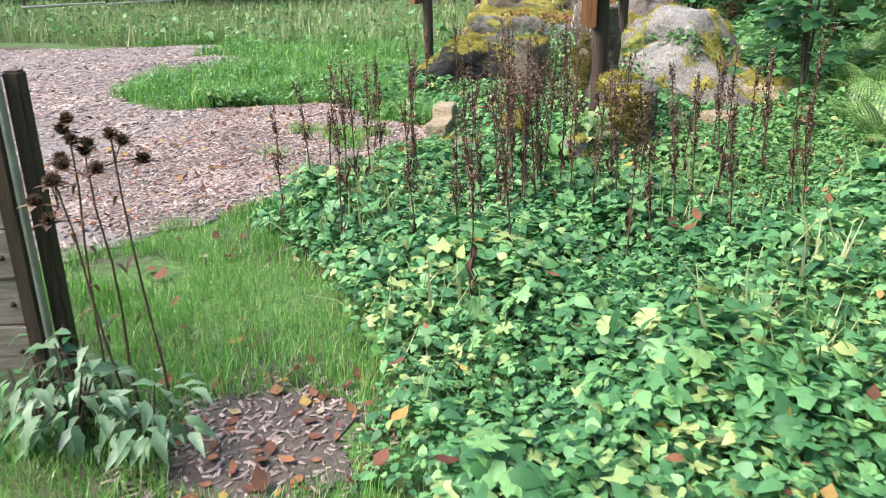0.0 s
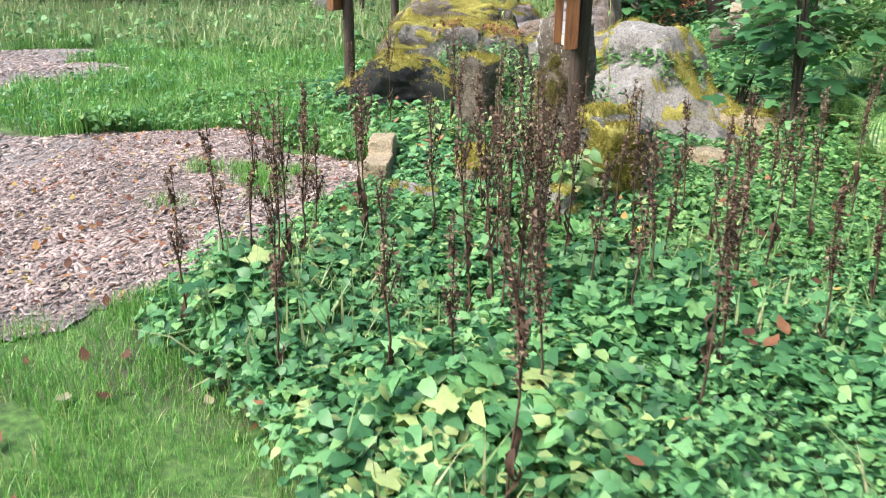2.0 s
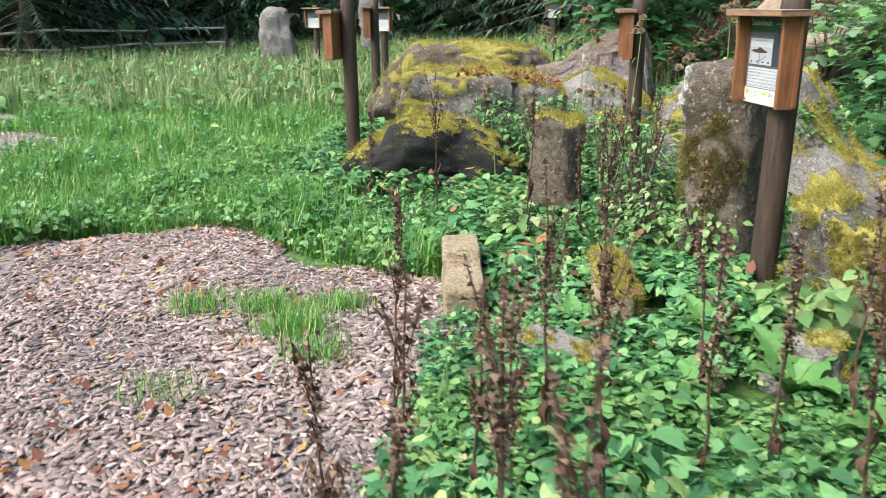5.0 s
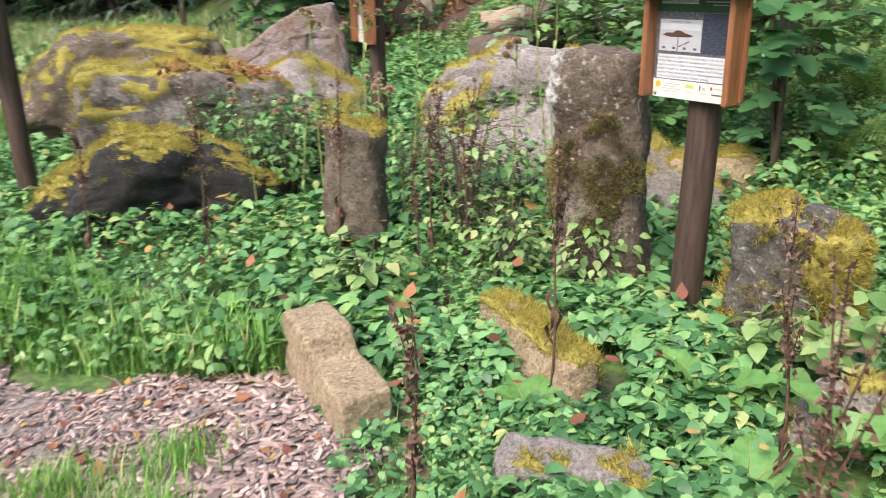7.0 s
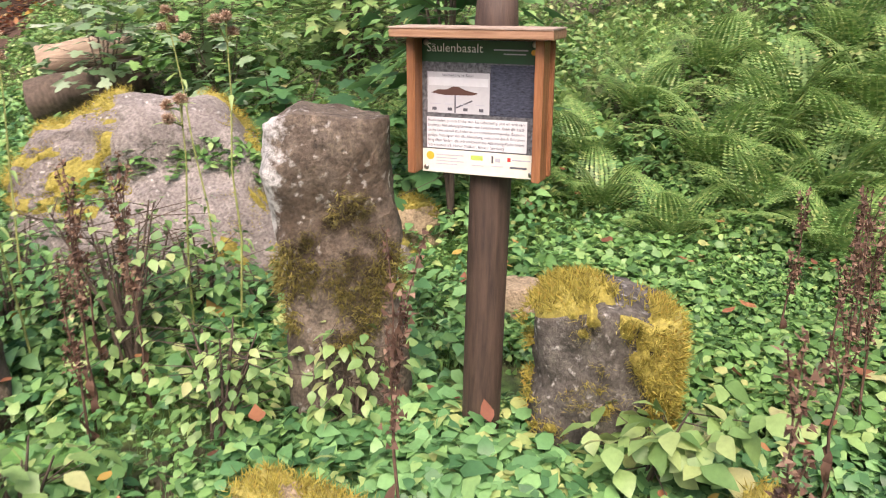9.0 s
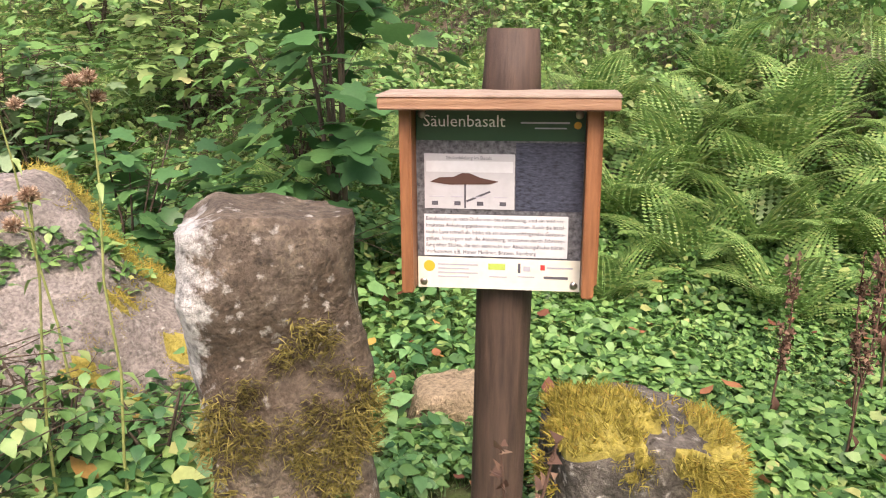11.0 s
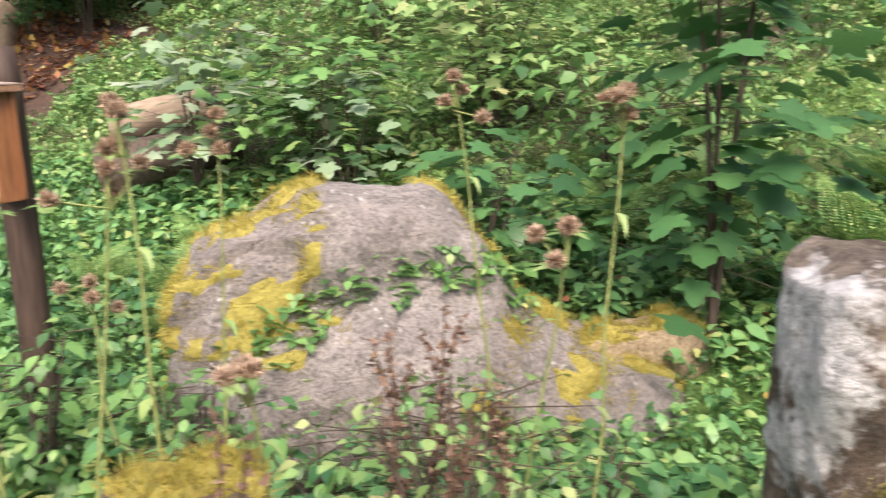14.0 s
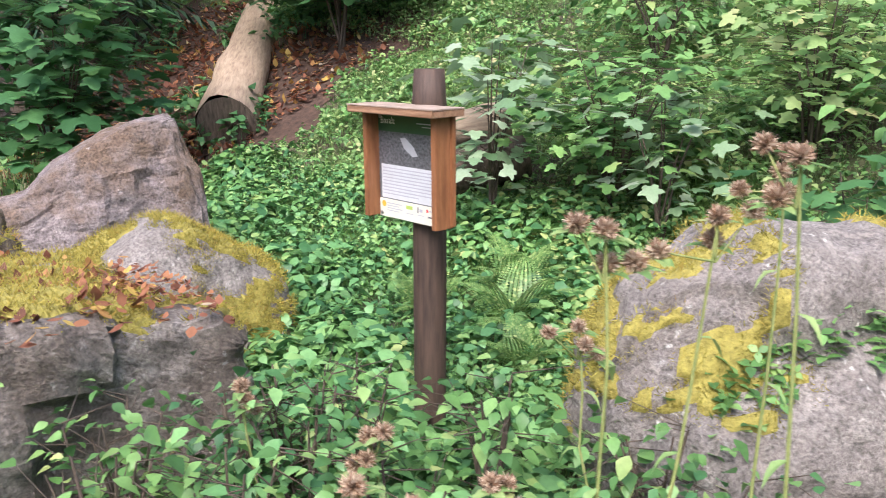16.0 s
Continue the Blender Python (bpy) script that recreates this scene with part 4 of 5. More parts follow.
spread(LOBE, field(20000, -1, 5.2, -3.4, 4.2, lambda x, y: front(x, y) & ~low(x, y) & (y < 1.8)), "ground_elder", M_ELDER, 0.45, 1.1, 0.4, COVER_LABEL, "ground cover")
far_bed = lambda x, y: front(x, y) & ~low(x, y) & (y >= 1.6)
spread(ELDER5, field(36000, 0, 5.2, 1.6, 4.2, far_bed), "ground_elder", M_HILL, 0.4, 0.95, 0.4, "bright green small-leaved ground elder behind the stones", "ground cover")
spread(ELDER3, field(16000, 0, 5.2, 1.6, 4.2, far_bed), "ground_elder", M_ELDER, 0.35, 0.85, 0.42, "bright green small-leaved ground elder behind the stones", "ground cover")
spread(ELDER3, field(18000, -0.2, 2.3, 2.2, 4.3, lambda x, y: front(x, y) & low(x, y) & (np.sin(5 * x + 2 * y) + np.sin(6 * y - 3 * x) > -0.9)), "herb_layer", M_ELDER, 0.35, 0.95, 0.42, "low leafy herbs among the edging stones", "herbs")
spread(BLADE, field(16000, -1, 5.2, -3.4, 4.2, lambda x, y: front(x, y) & (y < 2.2) & (np.sin(2.3 * x + y) + np.sin(3 * y - x) > 0.2)), "tall_grass", M_DRYGRASS, 1.0, 2.4, 0.45, "grass blades growing through the ground cover", "grass")
spread(LOBE, field(9000, 1.2, 5.2, -3.4, 3, lambda x, y: front(x, y) & (np.sin(1.6 * x + 0.7 * y) + np.sin(2.1 * y - x) + 0.5 * (x - 2) > -0.1)), "yellowing_leaves", M_PALE, 0.35, 0.85, 0.45, "pale yellow-green leaves among the ground cover", "ground cover")
trodden = lambda x, y: inside(BED, x, y) & ~near_trail(x, y) & free(x, y) & clear_of(TRAIL, x, y, 0.05)
spread([compound(3, 0.05, 0.036, 0.06, leaflet_lo, 40 + k) for k in range(4)], field(34000, -1.5, 4, -3.4, 6, trodden), "trodden_herbs", M_ELDER, 0.6, 1.3, 0.4, "low trodden herbs along the walked edge of the bed", "herbs")
spread(BLADE, field(22000, -1.5, 4, -3.4, 6, trodden), "trodden_grass", M_GRASS, 0.3, 0.7, 0.5, "short grass along the walked edge of the bed", "grass")
back = lambda x, y: bed(x, y) & (y >= 4.0) & (x - 3.9 + 0.18 * (y - 4) < 0.8)
spread(ELDER3, field(20000, -2.2, 5, 4.0, 13.5, back), "herb_layer", M_ELDER, 0.5, 1.25, 0.4, "low green herbs between the stones", "herbs")
spread(SMALL3, field(42000, -2.2, 5, 4.0, 13.5, back), "herb_layer", M_HILL, 0.5, 1.4, 0.45, "low green herbs between the stones", "herbs")
hill = lambda x, y: (x - 3.9 + 0.18 * (y - 4) > 0.5) & free(x, y) & ~((x < 5.4) & (y > 12.4 + 0.3 * np.sin(3 * x)))
HILL_LABEL = "dense leafy undergrowth on the wooded slope"
spread(HILL5, field(42000, 2, 12, -3, 16, hill), "hillside_herbs", M_HILL, 0.4, 1.05, 0.45, HILL_LABEL, "undergrowth")
spread(SMALL3, field(60000, 2, 12, -3, 16, hill), "hillside_herbs", M_PALE, 0.55, 1.35, 0.5, HILL_LABEL, "undergrowth")
spread(ELDER3, field(12000, 2, 14, -3, 20, hill), "hillside_herbs", M_HILL, 0.5, 1.15, 0.45, HILL_LABEL, "undergrowth")
spread(HILL5, field(14000, 6, 30, -6, 34, hill), "hillside_herbs", M_HILL, 1.5, 3.6, 0.4, HILL_LABEL, "undergrowth")

meadow = lambda x, y: ~inside(TRACK, x, y) & ~inside(BED, x, y) & free(x, y) & (x - 3.9 + 0.18 * (y - 4) < 0)
GRASS_LABEL = "fresh green meadow grass"
spread(BLADE, field(60000, -9, 0, 3.8, 12, meadow), "meadow_grass", M_GRASS, 0.6, 1.7, 0.3, GRASS_LABEL, "grass")
spread(BLADE, field(30000, -3.2, 0.4, 3.7, 7.5, meadow), "meadow_grass", M_GRASS, 0.5, 1.4, 0.4, GRASS_LABEL, "grass")
spread(ELDER3, field(12000, -3.2, 0.4, 3.7, 7.5, meadow), "meadow_herbs", M_HILL, 0.35, 0.95, 0.4, "leafy herbs in the meadow", "herbs")
spread(BLADE, field(60000, -22, 4, 10, 30, meadow), "meadow_grass", M_DRYGRASS, 1.5, 3.6, 0.3, "tall straw-green meadow grass", "grass")
spread(BLADE, field(150000, -3, 4, -5, 1.5, lambda x, y: meadow(x, y) & ((x - 1.3) ** 2 + (y + 1.65) ** 2 > 0.14) & (np.sin(3.1 * x + 1.2 * y) + np.sin(4.3 * y - x) > -1.4)), "short_grass", M_GRASS, 0.3, 0.7, 0.5, "short trampled grass beside the track", "grass")
spread(SMALL3, field(9000, -9, 0, 3.8, 12, meadow), "meadow_herbs", M_ELDER, 0.6, 1.3, 0.4, "leafy herbs in the meadow", "herbs")
spread(ELDER3, field(7000, -20, 3, 10, 26, meadow), "meadow_herbs", M_HILL, 1.0, 2.2, 0.4, "leafy herbs in the meadow", "herbs")
for gx, gy, n in ((-0.98, 3.3, 500), (-0.75, 3.0, 500), (-1.35, 3.25, 350), (-0.62, 3.4, 300), (-0.55, 2.72, 160), (-0.3, 0.75, 300), (-0.7, 0.4, 300), (-1.1, 2.3, 120)):
    pts = np.stack([rng.normal(gx, 0.09, n), rng.normal(gy, 0.08, n), np.zeros(n)], -1)
    pts[:, 2] = height(pts[:, 0], pts[:, 1]) + 0.01
    tagged(spread(BLADE, pts, "grass_tuft", M_GRASS, 0.4, 0.85, 0.5), "small green grass tuft growing through wood chips", "grass", "grass tufts", "stuff")


def dock(seed, h, dense=1.0):
    """A dead dock plant: brown stem with whorls of dry seed husks."""
    r = np.random.default_rng(seed)
    stem, husk = [], []
    prev = np.zeros(3)
    lean = r.normal(0, 0.05, 2)
    for i in range(6):
        nxt = np.array([lean[0] * (i + 1) / 6 * h + r.normal(0, .006), lean[1] * (i + 1) / 6 * h + r.normal(0, .006), h * (i + 1) / 6])
        stem.append(stick(prev, nxt, 0.0065 - i * .0008, 0.0058 - i * .0008, 5))
        prev = nxt
    tri = np.array([(-.5, 0, 0), (.5, 0, 0), (0, .3, 1)]), np.array([(0, 1, 2)])
    arms = [(np.array([lean[0] * z, lean[1] * z, z]), r.uniform(0, 6.28), r.uniform(.08, .26) * h) for z in r.uniform(.42, .85, 6) * h] + [(np.array([lean[0] * h * .45, lean[1] * h * .45, h * .45]), 0, 0)]
    for o, a, L in arms:
        if L:
            end = o + np.array([math.cos(a) * L * .28, math.sin(a) * L * .28, L])
            stem.append(stick(o, end, .003, .0018, 4))
        else:
            end = prev
        for k in np.linspace(0.1, 1, int((40 if L else 75) * dense)):
            c = o + (end - o) * k + r.normal(0, .011 * (1.3 - .8 * k), 3)
            husk.append((turned(tri[0], r.uniform(0, 6.28), r.normal(1.2, .9), c, r.uniform(.010, .023)), tri[1]))
    for k in range(4):
        z = r.uniform(.15, .45) * h
        v, t = leaflet(r.uniform(.07, .13), .03, 1.0)
        husk.append((turned(v, r.uniform(0, 6.28), -1.0, (lean[0] * z, lean[1] * z, z)), t))
    return joined(stem), joined(husk)


DOCKS = []
for k in range(5):
    s = thing("dead_dock", pose(0, 0, 0), "dead brown dock stalk with dry seed whorls", "dead plant", "dead dock stalks")
    st, hu = dock(k + 20, 0.80 + 0.10 * k, 0.85)
    mesh_ob("stem", *st, M_STALK, s)
    mesh_ob("seed_head", *hu, M_SEED, s, "brown dry seed husks")
    DOCKS.append(s)
DOCK_AT = [(0.08, 0.5), (0.07, 0.93), (0.12, 1.05), (0.42, 0.94), (1.5, 1.2), (0.74, 0.08), (0.36, 1.2), (1.42, 1.02), (1.56, 1.42), (-0.11, 2.3), (1.17, 0.15), (0.65, 1.41), (1.34, 0.87), (1.59, 0.95), (1.78, 0.06), (1.49, 0.84), (1.66, 1.0), (1.86, 1.03),
           (2.17, 1.12), (2.33, 0.32), (2.43, 0.58), (2.57, 1.59), (3.01, 2.12), (2.73, 1.73), (3.18, 1.42), (3.23, 1.0), (1.58, 2.3), (1.75, -0.54), (1.4, 0.22), (1.52, 1.15), (1.44, 1.25), (1.62, 1.3), (1.7, 1.45),
           (1.55, 1.6), (1.35, 1.5), (2.05, 1.5), (2.2, 1.7), (1.2, 1.9), (0.95, 1.7), (0.5, 1.75), (0.28, 1.6), (2.45, 2.1), (2.7, 2.4), (3.3, 2.6), (2.9, 3.0), (2.62, 2.75), (1.1, 2.45), (0.72, 3.25), (0.66, 4.6),
           (0.8, 4.85), (0.95, 5.0), (0.3, 4.9), (2.5, 1.2), (2.85, 0.8), (2.05, 0.75), (0.55, 0.55), (3.0, 2.7), (2.35, 2.55), (1.9, 2.55), (-0.35, 5.1), (-1.0, 5.7), (0.98, 4.75), (1.1, 5.15)]
for i, (dx, dy) in enumerate(DOCK_AT):
    src, m = DOCKS[4 if 1.25 < dx < 1.75 and 0.7 < dy < 1.7 and i > 4 else i % 4 if i > 4 else i], pose(dx, dy, float(height(dx, dy)), 0, 0, i * 77)
    if i < 5:
        src.matrix_world = m
    else:
        copy_thing(src, m)


def fern_frond(L):
    """An arching frond: a bent midrib with toothed pinnae in pairs, tapering to the tip."""
    def rib(k):
        return np.array([0.0, L * (k - .10 * k * k), L * (.62 * k - .62 * k * k)])
    out = [stick(rib(i / 6), rib((i + 1) / 6), .0045 - .0006 * i, .0040 - .0006 * i, 4) for i in range(6)]
    for i in range(24):
        k = 0.13 + 0.86 * i / 24
        o, ahead = rib(k), rib(min(1.0, k + .02)) - rib(k)
        ahead /= np.linalg.norm(ahead)
        w = L * 0.26 * math.sin(math.pi * min(1, (k ** .8) * .84 + .16)) + .006
        for sd in (-1, 1):
            d = np.array([sd * .94, .28, -.10])
            vs, ts = [], []
            for j in range(5):
                q = j / 5
                c = o + d * w * q + np.array([0, 0, -.16 * w * q * q])
                b = (.030 * L + .002) * (1 - q * .7) * .78
                vs += [c - ahead * b * .2, c + d * w * .13 + ahead * b, c + d * w * .13 - ahead * b, c + d * w * .22]
                n = 4 * j
                ts += [(n, n + 2, n + 3), (n, n + 3, n + 1)]
            out.append((np.array(vs), np.array(ts)))
    return joined(out)


FERN_SRC = thing("fern", pose(0, 0, 0), "large green fern with arching fronds on the slope", "fern", "ferns")
fv, ft = fern_frond(0.75)
f0 = mesh_ob("frond", fv, ft, M_FERN, FERN_SRC)
f0.matrix_local = pose(0, 0, 0, 28, 0, 0)
for k in range(1, 9):
    o = new("frond", f0.data)
    o.parent = FERN_SRC
    o.matrix_local = pose(0, 0, 0, 14 + 17 * (k % 3), 0, k * 40 + 11 * (k % 2)) @ Matrix.Scale(0.8 + 0.12 * (k % 3), 4)
FERN_AT = [(4.15, 3.5, 1.0), (4.5, 3.9, 1.15), (4.8, 3.2, 1.2), (4.5, 2.8, 1.1), (5.2, 3.7, 1.2), (4.2, 2.4, 0.95), (5.0, 2.5, 1.1), (5.6, 3.0, 1.2), (4.9, 4.6, 1.0), (4.3, 4.7, 0.9), (5.5, 4.4, 1.0), (2.35, 7.9, 0.75), (2.7, 8.2, 0.7),
           (2.2, 8.5, 0.6), (4.0, 6.0, 0.8), (4.5, 5.5, 0.9), (4.6, 1.8, 1.0), (1.3, 5.2, 0.55), (1.55, 6.6, 0.5), (6.0, 3.6, 1.1), (6.1, 2.4, 1.1),
           (3.85, 3.0, 0.9), (4.05, 2.0, 0.9), (3.75, 3.85, 0.8), (4.35, 3.2, 1.2), (4.7, 2.3, 1.2), (5.3, 1.9, 1.2), (4.9, 3.7, 1.2), (5.3, 3.2, 1.3), (3.9, 4.4, 0.8), (5.7, 2.2, 1.3), (4.2, 1.2, 0.9), (2.0, 7.5, 0.5), (3.75, 4.9, 0.75)]
for i, (fx, fy, fs) in enumerate(FERN_AT):
    m = pose(fx, fy, float(height(fx, fy)) + 0.05, 0, 0, i * 53) @ Matrix.Scale(fs * 0.92, 4)
    if i == 0:
        FERN_SRC.matrix_world = m
    else:
        c = copy_thing(FERN_SRC, m)
        c.matrix_world = m


def shrub(name, x, y, h, r, n, leaf, material, label, seed, stems=5, size=(0.8, 1.3), category="shrub", lo=0.25):
    """Upright thin stems with leaves held out in loose layers."""
    g = np.random.default_rng(seed)
    s = thing(name, pose(x, y, float(height(x, y))), label, category)
    wood, leaves = [], []
    for k in range(stems):
        a = g.uniform(0, 6.28)
        top = np.array([math.cos(a) * r * g.uniform(.1, .6), math.sin(a) * r * g.uniform(.1, .6), h * g.uniform(.75, 1)])
        mid = top * np.array([.35, .35, .5])
        wood += [stick((g.normal(0, .02), g.normal(0, .02), -.05), mid, .008 + .004 * h, .006 + .002 * h, 5), stick(mid, top, .006 + .002 * h, .003, 5)]
        for i in range(n // stems):
            q = g.uniform(lo, 1.02)
            o = mid + (top - mid) * (2 * q - 1) if q > .5 else mid * 2 * q
            b = g.uniform(0, 6.28)
            L = r * g.uniform(.15, .75)
            end = o + np.array([math.cos(b) * L, math.sin(b) * L, g.uniform(-.02, .12) * h])
            if i % 3 == 0:
                wood.append(stick(o, end, .003, .0015, 3))
            v, t = leaf
            leaves.append((turned(v, b - 1.57 + g.normal(0, .5), g.normal(-.25, .3), end, g.uniform(*size), g.normal(0, .25)), t))
    mesh_ob("stem", *joined(wood), M_BARK, s)
    mesh_ob("foliage", *joined(leaves), material, s)
    return s


BIGLEAF = leaflet(0.10, 0.07, 0.3)
shrub("maple_sapling", 3.35, 5.15, 2.6, 0.8, 270, lobed(0.165), M_DARK, "slender maple sapling with broad dark green leaves", 3, 5, (0.7, 1.3), lo=0.15)
shrub("maple_sapling", 3.0, 6.3, 1.0, 0.7, 140, lobed(0.15), M_DARK, "low maple sapling beside the pale boulder", 4, 5, (0.7, 1.2))
shrub("leafy_bush", 3.9, 8.4, 1.25, 0.95, 520, lobed(0.10), M_HILL, "bush with broad mixed green leaves on the slope", 5, 8)
shrub("leafy_bush", 4.8, 7.4, 1.3, 0.95, 520, lobed(0.10), M_PALE, "bush with broad pale green leaves on the slope", 6, 8)
shrub("silvery_bush", 3.75, 7.9, 1.15, 0.6, 110, lobed(0.12), M_SILVER, "low bush with silvery upturned leaves", 19, 6)
shrub("silvery_bush", 3.35, 9.1, 1.35, 0.7, 160, lobed(0.13), M_SILVER, "bush with silvery upturned leaves", 7, 6)
shrub("bramble", 4.6, 6.3, 0.9, 0.9, 350, BIGLEAF, M_HILL, "dark green bramble thicket on the slope", 8, 8)
shrub("bramble", 5.6, 9.2, 1.1, 1.1, 420, BIGLEAF, M_HILL, "green bramble thicket on the slope", 9, 8)
shrub("yellowing_nettle", 1.30, 3.98, 0.48, 0.24, 170, BIGLEAF, M_PALE, "yellowing nettle clump at the foot of the column", 10, 9, (0.35, 0.65), "herb", 0.3)
shrub("yellowing_nettle", 1.02, 4.35, 0.5, 0.3, 200, BIGLEAF, M_PALE, "yellowing nettle clump between the stones", 11, 9, (0.35, 0.6), "herb", 0.3)
shrub("yellowing_nettle", 1.05, 5.0, 0.85, 0.42, 260, BIGLEAF, M_PALE, "tall straggly yellow-green herb before the boulder", 12, 10, (0.3, 0.6), "herb", 0.2)
shrub("leafy_herb", 0.30, 4.35, 0.42, 0.24, 80, BIGLEAF, M_PALE, "light green leafy herb behind the tan block", 13, 6, (0.7, 1.1), "herb", 0.3)
shrub("raspberry_shoot", 1.62, 3.02, 0.42, 0.3, 44, compound(3, 0.085, 0.06, 0.03), M_PALE, "bright raspberry shoot with broad leaflets", 14, 3, (0.8, 1.2), "herb", 0.5)
shrub("edge_shrub", 5.3, 1.3, 1.5, 1.2, 520, BIGLEAF, M_DARK, "dark green shrub at the edge of the wood", 15, 9, (0.8, 1.6))
shrub("edge_shrub", 6.0, -0.6, 1.6, 1.3, 520, BIGLEAF, M_DARK, "dark green shrub at the edge of the wood", 16, 9, (0.8, 1.6))
shrub("hazel_bush", 5.2, 13.6, 2.6, 1.7, 900, lobed(0.15), M_DARK, "dark leafy hazel bush under the trees", 17, 9, (1.0, 1.7))
shrub("hazel_bush", 1.6, 13.2, 2.4, 1.3, 700, lobed(0.15), M_DARK, "dark leafy hazel bush under the trees", 18, 8, (1.0, 1.6))
for k, (bx, by) in enumerate(((1.55, 5.2), (1.35, 5.35), (1.2, 5.6), (1.75, 4.95), (1.2, 6.2), (0.35, 6.9), (0.85, 6.6), (0.1, 6.5), (0.6, 7.0), (1.0, 5.95), (0.0, 6.75), (1.05, 5.6), (0.3, 6.4), (0.2, 7.1), (-0.1, 7.2), (0.45, 7.15), (-0.25, 6.95))):
    shrub("rock_herb", bx, by, (0.58 if by < 6.3 else 0.74) - 0.04 * (k % 4), 0.34, 190, BIGLEAF, M_ELDER if k % 2 else M_HILL, "leafy herb growing against the boulder", 30 + k, 7, (0.35, 0.8), "herb", 0.25)


def big_dock(x, y, n, L, seed, mat=None):
    """Rosette of broad wavy dock leaves."""
    g = np.random.default_rng(seed)
    s = thing("broad_dock", pose(x, y, float(height(x, y))), "broad-leaved green dock rosette with wavy leaves", "herb", "broad docks")
    for k in range(n):
        rows, vs, ts = 17, [], []
        for i in range(rows):
            q = i / (rows - 1)
            w = 0.27 * L * math.sin(math.pi * min(1, .12 + q * .88)) ** .8 + .004
            w *= 1 + 0.10 * math.sin(i * 2.6 + k)
            for jx in (-1, -.75, -.5, -.25, 0, .25, .5, .75, 1):
                ruffle = .035 * L * math.sin(i * 1.9 + jx * 3 + k) * abs(jx) + .014 * L * math.sin((i - abs(jx) * 4) * 3.1)
                vs.append((jx * w, L * q, .18 * L * math.sin(q * 2.4) - .16 * L * q * q + .07 * L * abs(jx) + ruffle))
        for i in range(rows - 1):
            for j in range(8):
                a = i * 9 + j
                ts += [(a, a + 1, a + 10), (a, a + 10, a + 9)]
        yaw, tilt, size = k * 6.28 / n + g.normal(0, .3), g.uniform(.15, .7), g.uniform(.7, 1.1)
        leaf = mesh_ob("leaf", turned(vs, yaw, tilt, (0, 0, .06), size), ts, mat or M_DOCK, s, "", True)
        rib = np.array(vs).reshape(rows, 9, 3)[:, 4] + (0, 0, .004)
        mesh_ob("midrib", *joined([(turned(v, yaw, tilt, (0, 0, .06), size), t) for v, t in (stick(rib[i], rib[i + 2], .004 - .0002 * i, .0036 - .0002 * i, 4) for i in range(0, rows - 1, 2))]), M_GSTALK, leaf, "pale green midrib")


for k, (bx, by, L) in enumerate(((1.22, 2.95, .36), (1.45, 2.55, .34), (0.35, 3.95, .26), (0.6, 3.2, .24), (1.0, 2.5, .28), (-0.35, 4.5, .2), (1.7, 2.2, .3), (0.2, 0.7, .18), (1.5, -0.9, .2), (2.2, 1.9, .24), (1.1, 1.1, .2), (0.45, 4.6, .25))):
    big_dock(bx, by, 7, L * 0.85, 60 + k)


def thistle(x, y, h, seed, pale=True):
    """Tall thin stem with fading fluffy heads."""
    g = np.random.default_rng(seed)
    s = thing("thistle", pose(x, y, float(height(x, y))), "tall fading thistle with fluffy brown heads" if pale else "dried thistle with grey-brown drooping heads", "wildflower", "thistles")
    stems, heads, leaves = [], [], []
    lean = g.normal(0, .06, 2)
    p = np.zeros(3)
    for i in range(5):
        n = np.array([lean[0] * h * (i + 1) / 5 + g.normal(0, .008), lean[1] * h * (i + 1) / 5 + g.normal(0, .008), h * (i + 1) / 5])
        stems.append(stick(p, n, .006 - .0006 * i, .0055 - .0006 * i, 6))
        if i < 4:
            v, t = leaflet(.07, .022, .6)
            leaves.append((turned(v, g.uniform(0, 6.28), -.2, n), t))
        p = n
    tips = [p] + [p + np.array([g.normal(0, .05), g.normal(0, .05), g.uniform(-.12, .02)]) for _ in range(3)]
    for q in tips:
        stems.append(stick(p - np.array([0, 0, .10]), q, .003, .002, 4))
        v, t = leaflet(.06, .03, .3)
        leaves += [(turned(v, a, .3, q - np.array([0, 0, .02])), t) for a in g.uniform(0, 6.28, 4)]
        for _ in range(460):
            d = g.normal(0, 1, 3)
            d /= np.linalg.norm(d)
            d[2] = d[2] * .9 + .12
            e = np.cross(d, g.normal(0, 1, 3)) * .0042
            heads.append((np.array([q - e, q + e, q + d * g.uniform(.018, .034)]), np.array([(0, 1, 2)])))
    mesh_ob("stem", *joined(stems), M_GSTALK if pale else M_STALK, s)
    mesh_ob("flower_head", *joined(heads), M_FLUFF if pale else M_SEED, s, "fluffy faded flower heads")
    mesh_ob("leaves", *joined(leaves), M_PALE if pale else M_SEED, s)


for k, (tx, ty, th) in enumerate(((0.57, 5.84, 1.35), (0.64, 5.53, 1.50), (0.38, 6.5, 0.76), (0.31, 6.1, 0.74), (0.99, 5.79, 1.45), (0.4, 5.86, 1.36), (1.74, 5.3, 1.5), (0.18, 6.89, 0.74), (0.0, 5.95, 0.93), (1.5, 4.85, 1.5),
                                  (0.8, 5.3, 0.95), (1.35, 5.0, 1.2), (0.9, 6.2, 0.9))):
    thistle(tx, ty, th, 90 + k)
for k, (tx, ty, th) in enumerate(((0.66, -1.72, 1.18), (0.70, -1.62, 1.08), (0.78, -1.76, 1.00), (0.84, -1.6, 1.14))):
    thistle(tx, ty, th, 120 + k, False)
